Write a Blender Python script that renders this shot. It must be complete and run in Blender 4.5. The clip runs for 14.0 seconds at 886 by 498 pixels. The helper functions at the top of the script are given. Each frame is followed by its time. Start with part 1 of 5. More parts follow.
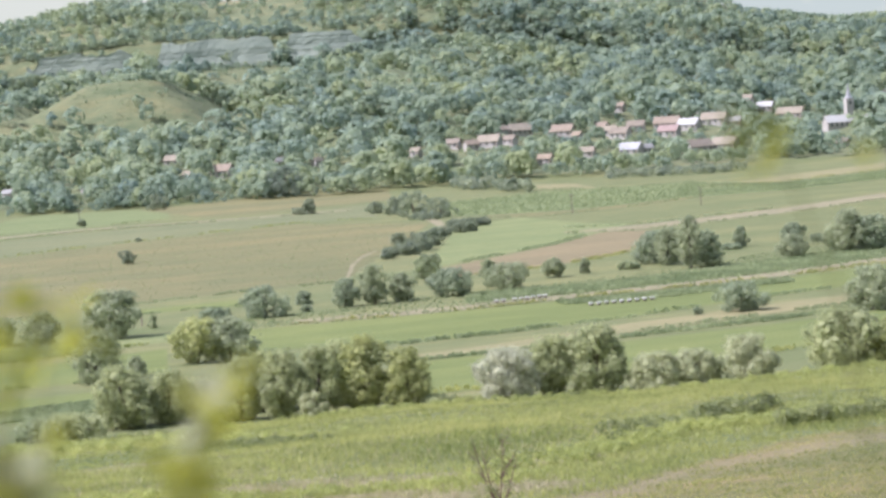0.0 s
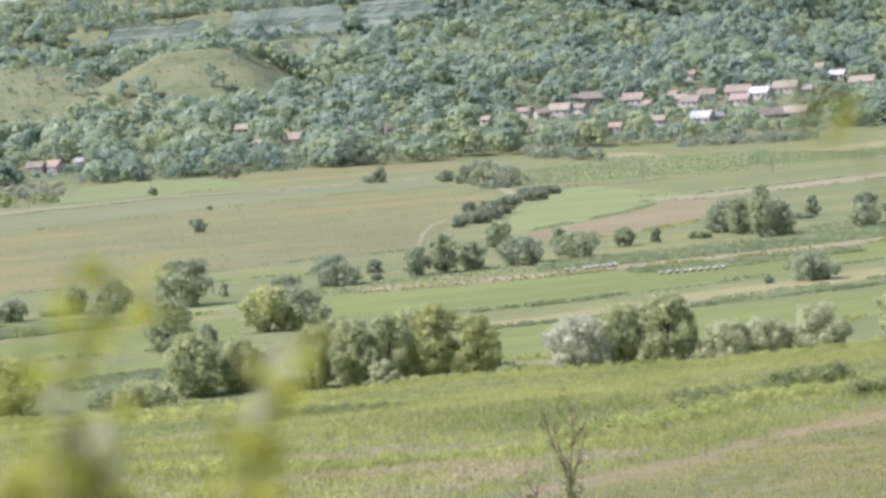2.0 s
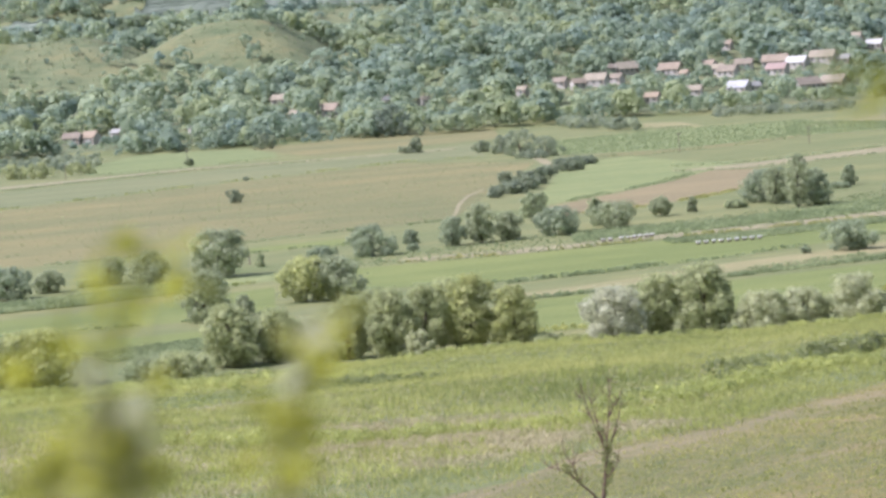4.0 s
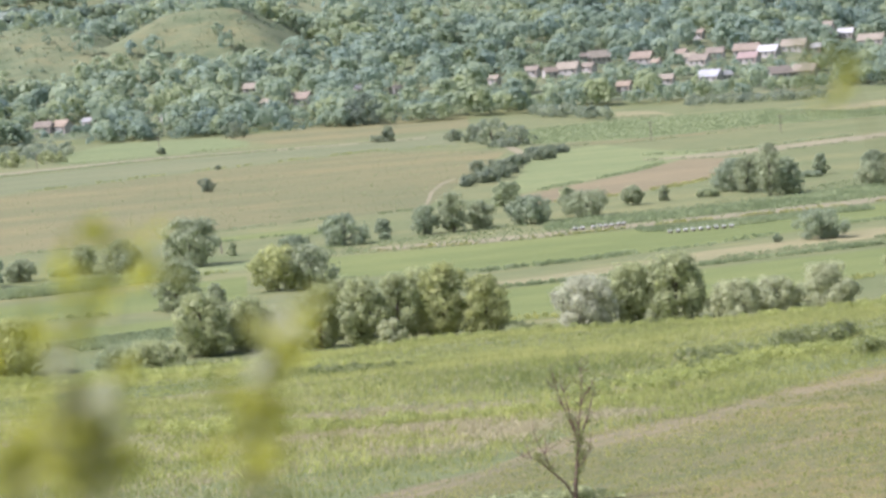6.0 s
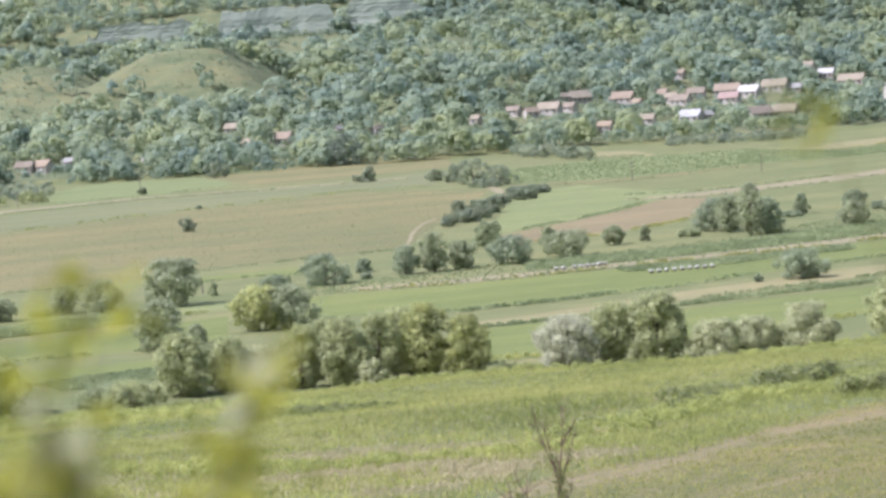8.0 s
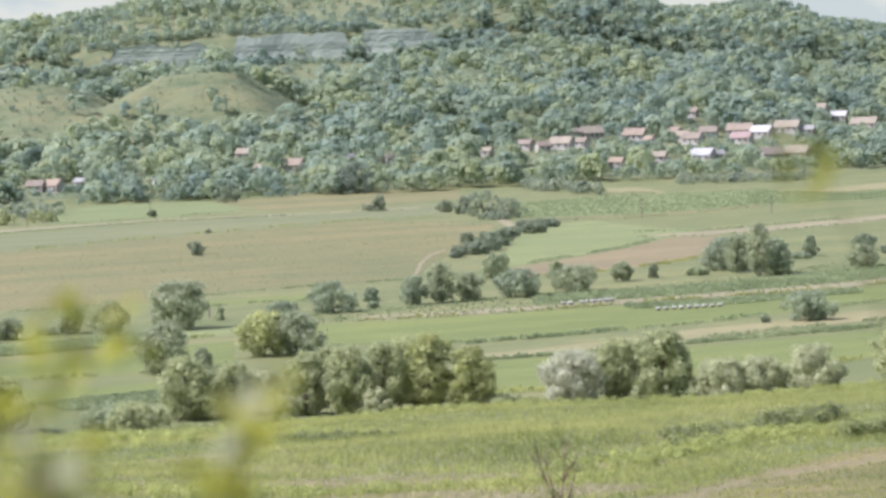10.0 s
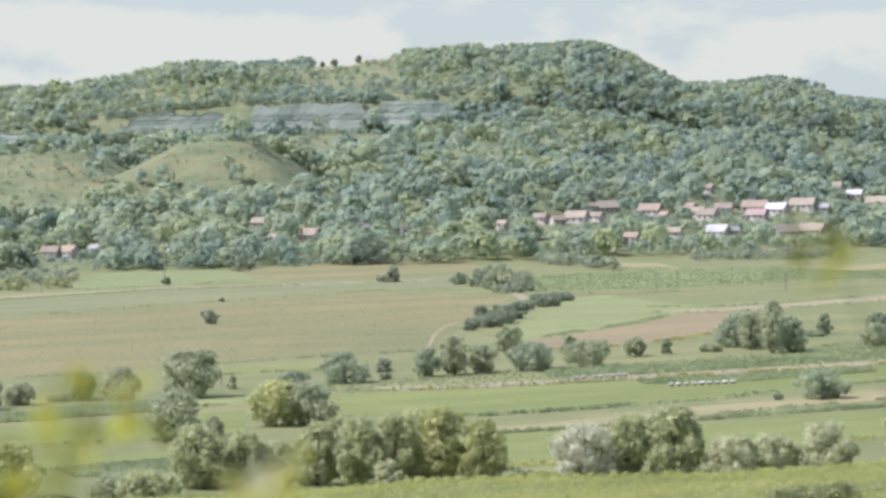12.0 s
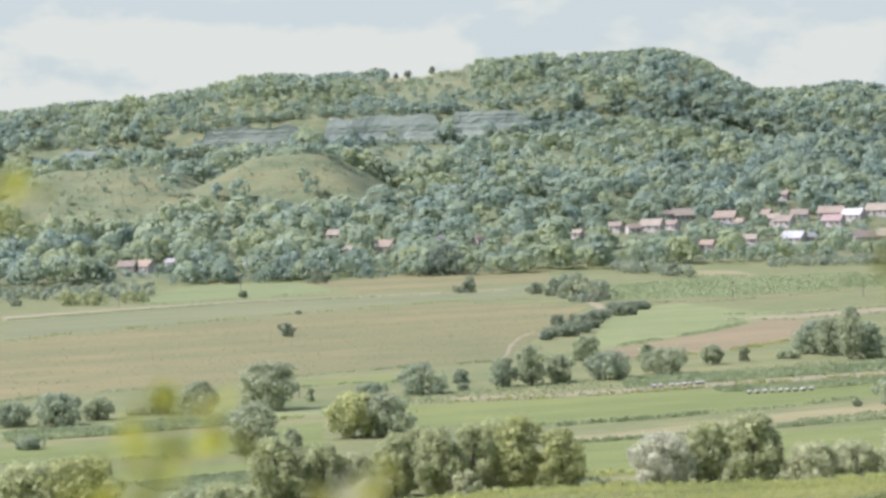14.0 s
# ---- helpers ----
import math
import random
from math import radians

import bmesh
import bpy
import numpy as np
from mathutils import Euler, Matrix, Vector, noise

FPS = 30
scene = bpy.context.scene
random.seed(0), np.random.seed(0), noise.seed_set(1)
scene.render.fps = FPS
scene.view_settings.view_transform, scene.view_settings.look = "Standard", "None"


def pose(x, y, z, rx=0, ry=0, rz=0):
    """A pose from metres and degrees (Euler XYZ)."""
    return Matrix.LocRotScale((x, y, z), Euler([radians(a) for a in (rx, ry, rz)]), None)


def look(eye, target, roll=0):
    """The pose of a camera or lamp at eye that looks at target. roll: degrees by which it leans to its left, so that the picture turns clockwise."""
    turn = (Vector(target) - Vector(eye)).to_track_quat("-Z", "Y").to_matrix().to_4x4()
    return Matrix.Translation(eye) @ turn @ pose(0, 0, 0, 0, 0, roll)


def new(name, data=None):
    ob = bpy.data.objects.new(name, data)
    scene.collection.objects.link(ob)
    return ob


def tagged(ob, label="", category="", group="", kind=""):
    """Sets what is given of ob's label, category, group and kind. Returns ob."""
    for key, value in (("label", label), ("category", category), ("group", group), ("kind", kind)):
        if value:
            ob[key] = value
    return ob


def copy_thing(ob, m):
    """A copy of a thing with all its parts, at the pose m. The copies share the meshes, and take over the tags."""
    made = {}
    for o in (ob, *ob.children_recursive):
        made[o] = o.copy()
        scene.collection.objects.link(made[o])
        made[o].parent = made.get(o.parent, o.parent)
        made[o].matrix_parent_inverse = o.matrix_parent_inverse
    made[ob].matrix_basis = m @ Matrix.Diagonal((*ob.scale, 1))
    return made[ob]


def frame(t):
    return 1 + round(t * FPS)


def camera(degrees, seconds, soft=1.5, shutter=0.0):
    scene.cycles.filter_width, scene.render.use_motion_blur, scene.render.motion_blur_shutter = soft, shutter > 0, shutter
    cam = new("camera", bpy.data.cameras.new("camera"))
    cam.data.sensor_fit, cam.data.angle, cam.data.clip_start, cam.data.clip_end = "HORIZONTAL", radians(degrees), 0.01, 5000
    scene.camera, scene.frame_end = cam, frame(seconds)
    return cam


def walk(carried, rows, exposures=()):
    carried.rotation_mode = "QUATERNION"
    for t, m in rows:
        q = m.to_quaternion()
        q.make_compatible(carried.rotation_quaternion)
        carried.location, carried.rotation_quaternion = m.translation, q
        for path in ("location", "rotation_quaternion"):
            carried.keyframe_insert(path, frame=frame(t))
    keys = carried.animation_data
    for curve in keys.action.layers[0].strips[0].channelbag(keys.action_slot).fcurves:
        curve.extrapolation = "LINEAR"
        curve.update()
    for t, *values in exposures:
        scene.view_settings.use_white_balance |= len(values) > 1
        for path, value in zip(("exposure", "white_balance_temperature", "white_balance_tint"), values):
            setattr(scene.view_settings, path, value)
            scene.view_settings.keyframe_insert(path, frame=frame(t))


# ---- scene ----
# ---- camera ----
cam = camera(18.0, 14.0, soft=3.1)
cam.data.dof.use_dof, cam.data.dof.focus_distance, cam.data.dof.aperture_fstop = True, 900.0, 6.0
EYE = 37.0
# seconds, turn, tilt, lean, and the sway of the eye in metres (right, ahead, up)
ROWS = [
    (0.0, -2.196, -2.891, 3.766, -0.0067, 0.0000, -0.0020),
    (0.5, -1.787, -2.767, 3.610, -0.0063, 0.0000, -0.0013),
    (1.0, -1.727, -3.013, 3.825, -0.0058, 0.0000, -0.0007),
    (1.5, -1.249, -3.352, 3.869, -0.0054, 0.0000, 0.0000),
    (2.0, -0.748, -3.442, 3.778, -0.0049, 0.0000, 0.0007),
    (2.5, -0.118, -3.384, 3.827, -0.0044, 0.0000, 0.0013),
    (3.0, -0.002, -3.828, 3.867, -0.0040, 0.0000, 0.0020),
    (3.2, 0.045, -3.919, 3.904, -0.0038, 0.0000, 0.0019),
    (5.5, -0.403, -4.095, 3.908, -0.0011, 0.0000, 0.0006),
    (6.0, -0.585, -4.266, 3.892, -0.0006, 0.0000, 0.0003),
    (6.5, -0.701, -4.210, 3.989, 0.0000, 0.0000, 0.0000),
    (7.0, -0.773, -4.132, 4.030, 0.0005, 0.0000, 0.0015),
    (7.5, -0.760, -3.822, 3.864, 0.0010, 0.0000, 0.0030),
    (7.7, -0.925, -3.622, 3.945, 0.0017, 0.0000, 0.0035),
    (9.8, -0.794, -3.143, 2.541, 0.0093, 0.0000, 0.0082),
    (10.0, -0.706, -2.825, 2.182, 0.0100, 0.0000, 0.0087),
    (10.5, -0.860, -2.381, 1.865, 0.0125, 0.0000, 0.0103),
    (11.0, -0.883, -2.061, 1.524, 0.0150, 0.0000, 0.0120),
    (11.5, -0.917, -1.697, 1.337, 0.0129, 0.0000, 0.0140),
    (12.0, -0.386, -1.338, 1.279, 0.0108, 0.0000, 0.0160),
    (12.5, -0.000, -0.940, 1.300, 0.0087, 0.0000, 0.0180),
    (13.0, 0.043, -0.933, 1.449, 0.0078, 0.0000, 0.0180),
    (13.5, 0.424, -1.363, 1.768, 0.0069, 0.0000, 0.0180),
    (14.0, 1.147, -1.081, 2.025, 0.0060, 0.0000, 0.0180),
]
walk(cam, [(t, pose(dx, dy, EYE + dz, 90 + tilt, lean, turn)) for t, turn, tilt, lean, dx, dy, dz in ROWS],
     exposures=[(0.0, 0.96, 5460, 29), (14.0, 0.96, 5460, 29)])

# ---- sky and sun ----
SUN = Vector((-0.63, -0.13, 0.765)).normalized()
world = bpy.data.worlds.new("sky")
scene.world = world
world.use_nodes = True
wn, wl = world.node_tree.nodes, world.node_tree.links
wn.clear()
sky = wn.new("ShaderNodeTexSky")
sky.sky_type, sky.sun_disc = "NISHITA", False
sky.sun_elevation, sky.sun_rotation = math.asin(SUN.z), math.atan2(SUN.x, SUN.y)
sky.air_density, sky.dust_density, sky.ozone_density = 1.0, 3.0, 1.0
coord = wn.new("ShaderNodeTexCoord")
squash = wn.new("ShaderNodeMapping")
squash.inputs["Scale"].default_value = (1.0, 1.0, 2.2)
squash.inputs["Location"].default_value = (0.3, 0.0, 0.0)
puffs = wn.new("ShaderNodeTexNoise")
puffs.inputs["Scale"].default_value, puffs.inputs["Detail"].default_value, puffs.inputs["Roughness"].default_value = 22.0, 9.0, 0.52
edge = wn.new("ShaderNodeValToRGB")
edge.color_ramp.elements[0].position, edge.color_ramp.elements[1].position = 0.48, 0.575
mix = wn.new("ShaderNodeMix")
mix.data_type = "RGBA"
veil = wn.new("ShaderNodeMix")
veil.data_type = "RGBA"
veil.inputs[7].default_value = (2.16, 2.39, 1.83, 1)
mix.inputs[7].default_value = (2.62, 2.68, 1.92, 1)
back = wn.new("ShaderNodeBackground")
back.inputs["Strength"].default_value = 0.15
out = wn.new("ShaderNodeOutputWorld")
wl.new(coord.outputs["Generated"], squash.inputs["Vector"])
wl.new(squash.outputs["Vector"], puffs.inputs["Vector"])
# more cloud to the left and low down, clearer to the right and overhead
split = wn.new("ShaderNodeSeparateXYZ")
wl.new(coord.outputs["Generated"], split.inputs["Vector"])
lean_x, lean_z, total, total_2 = wn.new("ShaderNodeMapRange"), wn.new("ShaderNodeMapRange"), wn.new("ShaderNodeMath"), wn.new("ShaderNodeMath")
for node, out_socket, lo_in, hi_in, lo_out, hi_out in ((lean_x, "X", -0.16, 0.16, 0.06, -0.09), (lean_z, "Z", 0.045, 0.075, 0.13, -0.11)):
    for key, value in zip(("From Min", "From Max", "To Min", "To Max"), (lo_in, hi_in, lo_out, hi_out)):
        node.inputs[key].default_value = value
    wl.new(split.outputs[out_socket], node.inputs["Value"])
# the haze is thick near the horizon and thinner overhead
haze = wn.new("ShaderNodeMapRange")
for key, value in zip(("From Min", "From Max", "To Min", "To Max"), (0.08, 0.7, 0.95, 0.4)):
    haze.inputs[key].default_value = value
wl.new(split.outputs["Z"], haze.inputs["Value"])
wl.new(haze.outputs["Result"], veil.inputs["Factor"])
wl.new(puffs.outputs["Fac"], total.inputs[0])
wl.new(lean_x.outputs["Result"], total.inputs[1])
wl.new(total.outputs[0], total_2.inputs[0])
wl.new(lean_z.outputs["Result"], total_2.inputs[1])
wl.new(total_2.outputs[0], edge.inputs["Fac"])
wl.new(edge.outputs["Color"], mix.inputs["Factor"])
wl.new(sky.outputs["Color"], veil.inputs[6])
wl.new(veil.outputs[2], mix.inputs[6])
wl.new(mix.outputs[2], back.inputs["Color"])
wl.new(back.outputs["Background"], out.inputs["Surface"])
lamp = bpy.data.lights.new("sun", "SUN")
lamp.energy, lamp.angle, lamp.color = 3.75, radians(0.6), (1.0, 0.94, 0.84)
new("sun", lamp).matrix_world = look(SUN * 100, (0, 0, 0))


# ---- materials ----
def node_material(name, low, high, fine=2.0, coarse=0.1, rough=0.9, bump=0.0, bump_scale=8.0, third=None, leaf=0.0, glow=1.6, island=0.0, fuzz=0.0, streak=1.0, heading=0.45, tone=0.0, each=0.0):
    """Two colours mixed by grain of two sizes; leaf: the share of light let through; island: the spread between loose pieces; streak: how much longer the grain is along the fields than across; tone: how far the mesh's own tone shifts the mix; each: the spread between objects."""
    m = bpy.data.materials.new(name)
    m.use_nodes = True
    nd, ln = m.node_tree.nodes, m.node_tree.links
    bsdf = nd["Principled BSDF"]
    geo = nd.new("ShaderNodeNewGeometry")
    a, b = nd.new("ShaderNodeTexNoise"), nd.new("ShaderNodeTexNoise")
    place = nd.new("ShaderNodeMapping")
    place.vector_type = "TEXTURE"
    place.inputs["Scale"].default_value = (streak, 1, 1)
    place.inputs["Rotation"].default_value = (0, 0, heading)
    ln.new(geo.outputs["Position"], place.inputs["Vector"])
    for n, scale, detail in ((a, fine, 4), (b, coarse, 5)):
        n.inputs["Scale"].default_value, n.inputs["Detail"].default_value = scale, detail
        ln.new(place.outputs["Vector"], n.inputs["Vector"])
    add = nd.new("ShaderNodeMath")
    add.operation = "ADD"
    ln.new(a.outputs["Fac"], add.inputs[0])
    ln.new(b.outputs["Fac"], add.inputs[1])
    last = add
    if island:
        more = nd.new("ShaderNodeMath")
        more.operation, more.inputs[1].default_value = "MULTIPLY_ADD", island
        ln.new(geo.outputs["Random Per Island"], more.inputs[0])
        ln.new(last.outputs[0], more.inputs[2])
        last = more
    if each:
        who, vary = nd.new("ShaderNodeObjectInfo"), nd.new("ShaderNodeMath")
        vary.operation, vary.inputs[1].default_value = "MULTIPLY_ADD", each
        ln.new(who.outputs["Random"], vary.inputs[0])
        ln.new(last.outputs[0], vary.inputs[2])
        last = vary
    if tone:
        own, shift = nd.new("ShaderNodeAttribute"), nd.new("ShaderNodeMath")
        own.attribute_name = "tone"
        shift.operation, shift.inputs[1].default_value = "MULTIPLY_ADD", tone
        ln.new(own.outputs["Fac"], shift.inputs[0])
        ln.new(last.outputs[0], shift.inputs[2])
        last = shift
    ramp = nd.new("ShaderNodeValToRGB")
    e = ramp.color_ramp.elements
    spread = nd.new("ShaderNodeMapRange")
    spread.inputs["From Min"].default_value, spread.inputs["From Max"].default_value = 0.72 + (island + each) * 0.25, 1.28 + (island + each) * 0.75
    ln.new(last.outputs[0], spread.inputs["Value"])
    e[0].color, e[1].color = (*low, 1), (*high, 1)
    if third:
        e.new(0.5).color = (*third, 1)
    ln.new(spread.outputs["Result"], ramp.inputs["Fac"])
    ln.new(ramp.outputs["Color"], bsdf.inputs["Base Color"])
    bsdf.inputs["Roughness"].default_value = rough
    if fuzz:
        bsdf.inputs["Sheen Weight"].default_value, bsdf.inputs["Sheen Roughness"].default_value = fuzz, 0.6
    if bump:
        c, k = nd.new("ShaderNodeTexNoise"), nd.new("ShaderNodeBump")
        c.inputs["Scale"].default_value, c.inputs["Detail"].default_value = bump_scale, 5
        k.inputs["Strength"].default_value, k.inputs["Distance"].default_value = min(1, bump), bump
        ln.new(geo.outputs["Position"], c.inputs["Vector"])
        ln.new(c.outputs["Fac"], k.inputs["Height"])
        ln.new(k.outputs["Normal"], bsdf.inputs["Normal"])
    if leaf:
        thin, both = nd.new("ShaderNodeBsdfTranslucent"), nd.new("ShaderNodeMixShader")
        through_leaf = nd.new("ShaderNodeMix")
        through_leaf.data_type, through_leaf.blend_type, through_leaf.inputs["Factor"].default_value = "RGBA", "MULTIPLY", 1.0
        through_leaf.inputs[7].default_value = (glow, glow * 1.01, glow * 1.08, 1)
        ln.new(ramp.outputs["Color"], through_leaf.inputs[6])
        ln.new(through_leaf.outputs[2], thin.inputs["Color"])
        both.inputs["Fac"].default_value = leaf
        ln.new(bsdf.outputs["BSDF"], both.inputs[1])
        ln.new(thin.outputs["BSDF"], both.inputs[2])
        ln.new(both.outputs["Shader"], nd["Material Output"].inputs["Surface"])
    return m


M_MEADOW = node_material("meadow_grass", (0.090, 0.116, 0.028), (0.179, 0.173, 0.055), 0.3, 0.045, bump=0.35, bump_scale=2.5, third=(0.12, 0.134, 0.042), streak=3)
M_DRY = node_material("dry_grass", (0.092, 0.105, 0.031), (0.197, 0.163, 0.057), 0.3, 0.025, bump=0.4, bump_scale=1.2, third=(0.14, 0.132, 0.044), streak=5)
M_STRAW = node_material("straw", (0.150, 0.150, 0.056), (0.240, 0.208, 0.090), 0.7, 0.05, bump=0.3, bump_scale=3, streak=4)
M_CROP = node_material("young_crop", (0.090, 0.120, 0.021), (0.152, 0.172, 0.038), 0.5, 0.06, bump=0.3, bump_scale=4, streak=6)
M_MAIZE = node_material("maize_leaves", (0.184, 0.227, 0.099), (0.324, 0.362, 0.178), 0.6, 0.08, 0.6, third=(0.225, 0.265, 0.125), leaf=0.45)
M_LOW = node_material("low_crop", (0.095, 0.13, 0.036), (0.172, 0.192, 0.064), 0.5, 0.07, bump=0.3, bump_scale=3, streak=5)
M_CLOVER = node_material("clover", (0.108, 0.142, 0.04), (0.188, 0.204, 0.068), 0.45, 0.06, bump=0.3, bump_scale=3, streak=3)
M_PALE_MEADOW = node_material("pale_green_meadow", (0.098, 0.118, 0.042), (0.162, 0.162, 0.064), 0.3, 0.04, bump=0.3, bump_scale=2, third=(0.128, 0.14, 0.052), streak=4)
M_SOIL = node_material("ploughed_soil", (0.136, 0.113, 0.048), (0.202, 0.163, 0.073), 0.6, 0.06, bump=0.3, bump_scale=3, streak=6)
M_DIRT = node_material("dusty_track", (0.172, 0.155, 0.078), (0.242, 0.213, 0.11), 1.0, 0.1, bump=0.15, bump_scale=4)
M_SLOPE = node_material("grazed_slope", (0.072, 0.092, 0.017), (0.215, 0.165, 0.055), 3.2, 0.12, bump=0.5, bump_scale=7, third=(0.131, 0.126, 0.033), streak=4, heading=1.0)
M_SEED = node_material("pale_dry_seed_heads", (0.34, 0.30, 0.165), (0.47, 0.42, 0.25), 0.6, 0.1, leaf=0.4, glow=1.2, island=0.4)


def add_wear(m, low, high):
    """Lets bare earth of two tones show through where the mesh's wear is high."""
    nd, ln = m.node_tree.nodes, m.node_tree.links
    bsdf = nd["Principled BSDF"]
    under = bsdf.inputs["Base Color"].links[0].from_socket
    wear, grain, tone, mixed = nd.new("ShaderNodeAttribute"), nd.new("ShaderNodeTexNoise"), nd.new("ShaderNodeMix"), nd.new("ShaderNodeMix")
    geo, gain = nd.new("ShaderNodeNewGeometry"), nd.new("ShaderNodeMath")
    wear.attribute_name = "wear"
    grain.inputs["Scale"].default_value, grain.inputs["Detail"].default_value = 1.6, 6
    ln.new(geo.outputs["Position"], grain.inputs["Vector"])
    tone.data_type = mixed.data_type = "RGBA"
    tone.inputs[6].default_value, tone.inputs[7].default_value = (*low, 1), (*high, 1)
    ln.new(grain.outputs["Fac"], tone.inputs["Factor"])
    gain.operation = "MULTIPLY"
    ln.new(wear.outputs["Fac"], gain.inputs[0])
    spread = nd.new("ShaderNodeMapRange")
    spread.inputs["From Min"].default_value, spread.inputs["From Max"].default_value = 0.35, 0.65
    spread.inputs["To Min"].default_value, spread.inputs["To Max"].default_value = 0.62, 1.0
    ln.new(grain.outputs["Fac"], spread.inputs["Value"])
    ln.new(spread.outputs["Result"], gain.inputs[1])
    ln.new(gain.outputs[0], mixed.inputs["Factor"])
    ln.new(under, mixed.inputs[6])
    ln.new(tone.outputs[2], mixed.inputs[7])
    ln.new(mixed.outputs[2], bsdf.inputs["Base Color"])


add_wear(M_SLOPE, (0.155, 0.128, 0.06), (0.265, 0.214, 0.115))
M_BARK = node_material("bark", (0.07, 0.055, 0.04), (0.15, 0.12, 0.09), 6, 1, bump=0.05, bump_scale=30)
M_TWIG = node_material("reddish_bark", (0.11, 0.08, 0.055), (0.22, 0.15, 0.10), 9, 1, bump=0.01, bump_scale=60)
LEAVES = {
    # dark and green are lightened, with some of the valley haze in their colour
    "dark": node_material("dark_leaves", (0.185, 0.23, 0.14), (0.38, 0.43, 0.245), 0.9, 0.12, 0.75, leaf=0.5, glow=1.25, island=0.2, fuzz=0.15, tone=0.35),
    "green": node_material("green_leaves", (0.219, 0.263, 0.139), (0.427, 0.470, 0.243), 0.9, 0.12, 0.75, leaf=0.5, glow=1.25, island=0.2, fuzz=0.15, tone=0.35),
    "willow": node_material("silvery_willow_leaves", (0.215, 0.246, 0.108), (0.51, 0.535, 0.25), 0.9, 0.2, 0.75, leaf=0.5, glow=1.25, island=0.55, fuzz=0.15, tone=0.35),
    "walnut": node_material("dark_walnut_leaves", (0.14, 0.18, 0.125), (0.235, 0.28, 0.18), 0.3, 0.1, 0.75, leaf=0.5, glow=1.2, island=0.2, fuzz=0.15, tone=0.3),
    "osier": node_material("pale_olive_osier_leaves", (0.29, 0.315, 0.16), (0.6, 0.61, 0.345), 0.9, 0.2, 0.75, leaf=0.5, glow=1.25, island=0.55, fuzz=0.15, tone=0.35),
    # willow leaves greyed for the middle distance: haze put into the colour
    "sallow": node_material("mid_hazed_leaves", (0.222, 0.258, 0.142), (0.425, 0.46, 0.255), 0.9, 0.2, 0.75, leaf=0.5, glow=1.25, island=0.55, fuzz=0.15, tone=0.35),
    # bluer leaves for the far trees, haze painted into their colour
    "hazel": node_material("far_hazed_leaves", (0.182, 0.226, 0.145), (0.32, 0.355, 0.198), 0.5, 0.12, 0.55, leaf=0.5, glow=1.25, island=0.2, fuzz=0.15, tone=0.35),
    "pale": node_material("pale_silver_leaves", (0.33, 0.345, 0.22), (0.6, 0.6, 0.4), 0.9, 0.2, 0.75, leaf=0.5, glow=1.25, island=0.55, fuzz=0.15, tone=0.35),
    "yellow": node_material("yellow_green_leaves", (0.212, 0.238, 0.082), (0.5, 0.515, 0.19), 0.7, 0.2, 0.75, leaf=0.5, glow=1.25, island=0.55, fuzz=0.15, tone=0.35),
}
# paler and bluer than real leaves: the far haze is put into this colour
M_FOREST = node_material("hazed_forest_leaves", (0.224, 0.292, 0.226), (0.328, 0.37, 0.188), 0.04, 0.011, 1.0, leaf=0.5, glow=1.3, third=(0.271, 0.332, 0.217), tone=0.2)
M_HILL = node_material("hill_pasture", (0.067, 0.096, 0.036), (0.158, 0.155, 0.063), 0.3, 0.05, bump=0.8, bump_scale=0.4, third=(0.12, 0.138, 0.058), streak=3, heading=0.1)
M_GRASS = node_material("tall_grass_blades", (0.132, 0.164, 0.036), (0.378, 0.372, 0.11), 0.9, 0.06, 0.7, leaf=0.5, island=0.4, fuzz=0.1, tone=0.45)
M_WEED = node_material("weed_leaves", (0.188, 0.22, 0.05), (0.37, 0.39, 0.1), 0.5, 0.07, 0.6, leaf=0.5, island=0.3, fuzz=0.15, tone=0.4)
M_BRUSH = node_material("brush_leaves", (0.108, 0.13, 0.037), (0.26, 0.285, 0.088), 0.6, 0.15, 0.6, leaf=0.48, island=0.4, fuzz=0.15, tone=0.4)
# sunlit and shaded tones of one plant's leaves, the light put into their colour
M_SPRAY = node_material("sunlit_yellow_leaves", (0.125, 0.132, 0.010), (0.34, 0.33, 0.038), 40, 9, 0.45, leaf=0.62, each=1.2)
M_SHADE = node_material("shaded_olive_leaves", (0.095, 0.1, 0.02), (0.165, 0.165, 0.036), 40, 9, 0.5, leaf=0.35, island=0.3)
# pale leaves that carry bright glints in their own colour
M_SHEEN = node_material("pale_glint_leaves", (0.35, 0.35, 0.2), (0.44, 0.435, 0.27), 40, 9, 0.4, leaf=0.4)
M_STEM = node_material("green_stem", (0.12, 0.13, 0.04), (0.20, 0.20, 0.07), 40, 9, 0.6)
M_ROCK = node_material("pale_marl_rock", (0.268, 0.31, 0.242), (0.345, 0.38, 0.292), 0.55, 0.09, 0.95, bump=0.12, bump_scale=0.5, third=(0.305, 0.346, 0.268), streak=6, heading=0.0)
M_WALL = node_material("limewashed_wall", (0.32, 0.305, 0.26), (0.46, 0.435, 0.375), 1.5, 0.3, 0.9)
M_GLASS = node_material("dark_window", (0.04, 0.05, 0.06), (0.08, 0.09, 0.10), 2, 1, 0.15)
M_WOOD = node_material("weathered_wood", (0.14, 0.11, 0.08), (0.26, 0.22, 0.17), 4, 1, 0.9)
M_HIVE = node_material("white_hive_paint", (0.70, 0.68, 0.62), (0.82, 0.80, 0.74), 6, 1, 0.6)
M_BALE = node_material("pinkish_bale_wrap", (0.58, 0.42, 0.37), (0.72, 0.58, 0.52), 4, 1, 0.6)
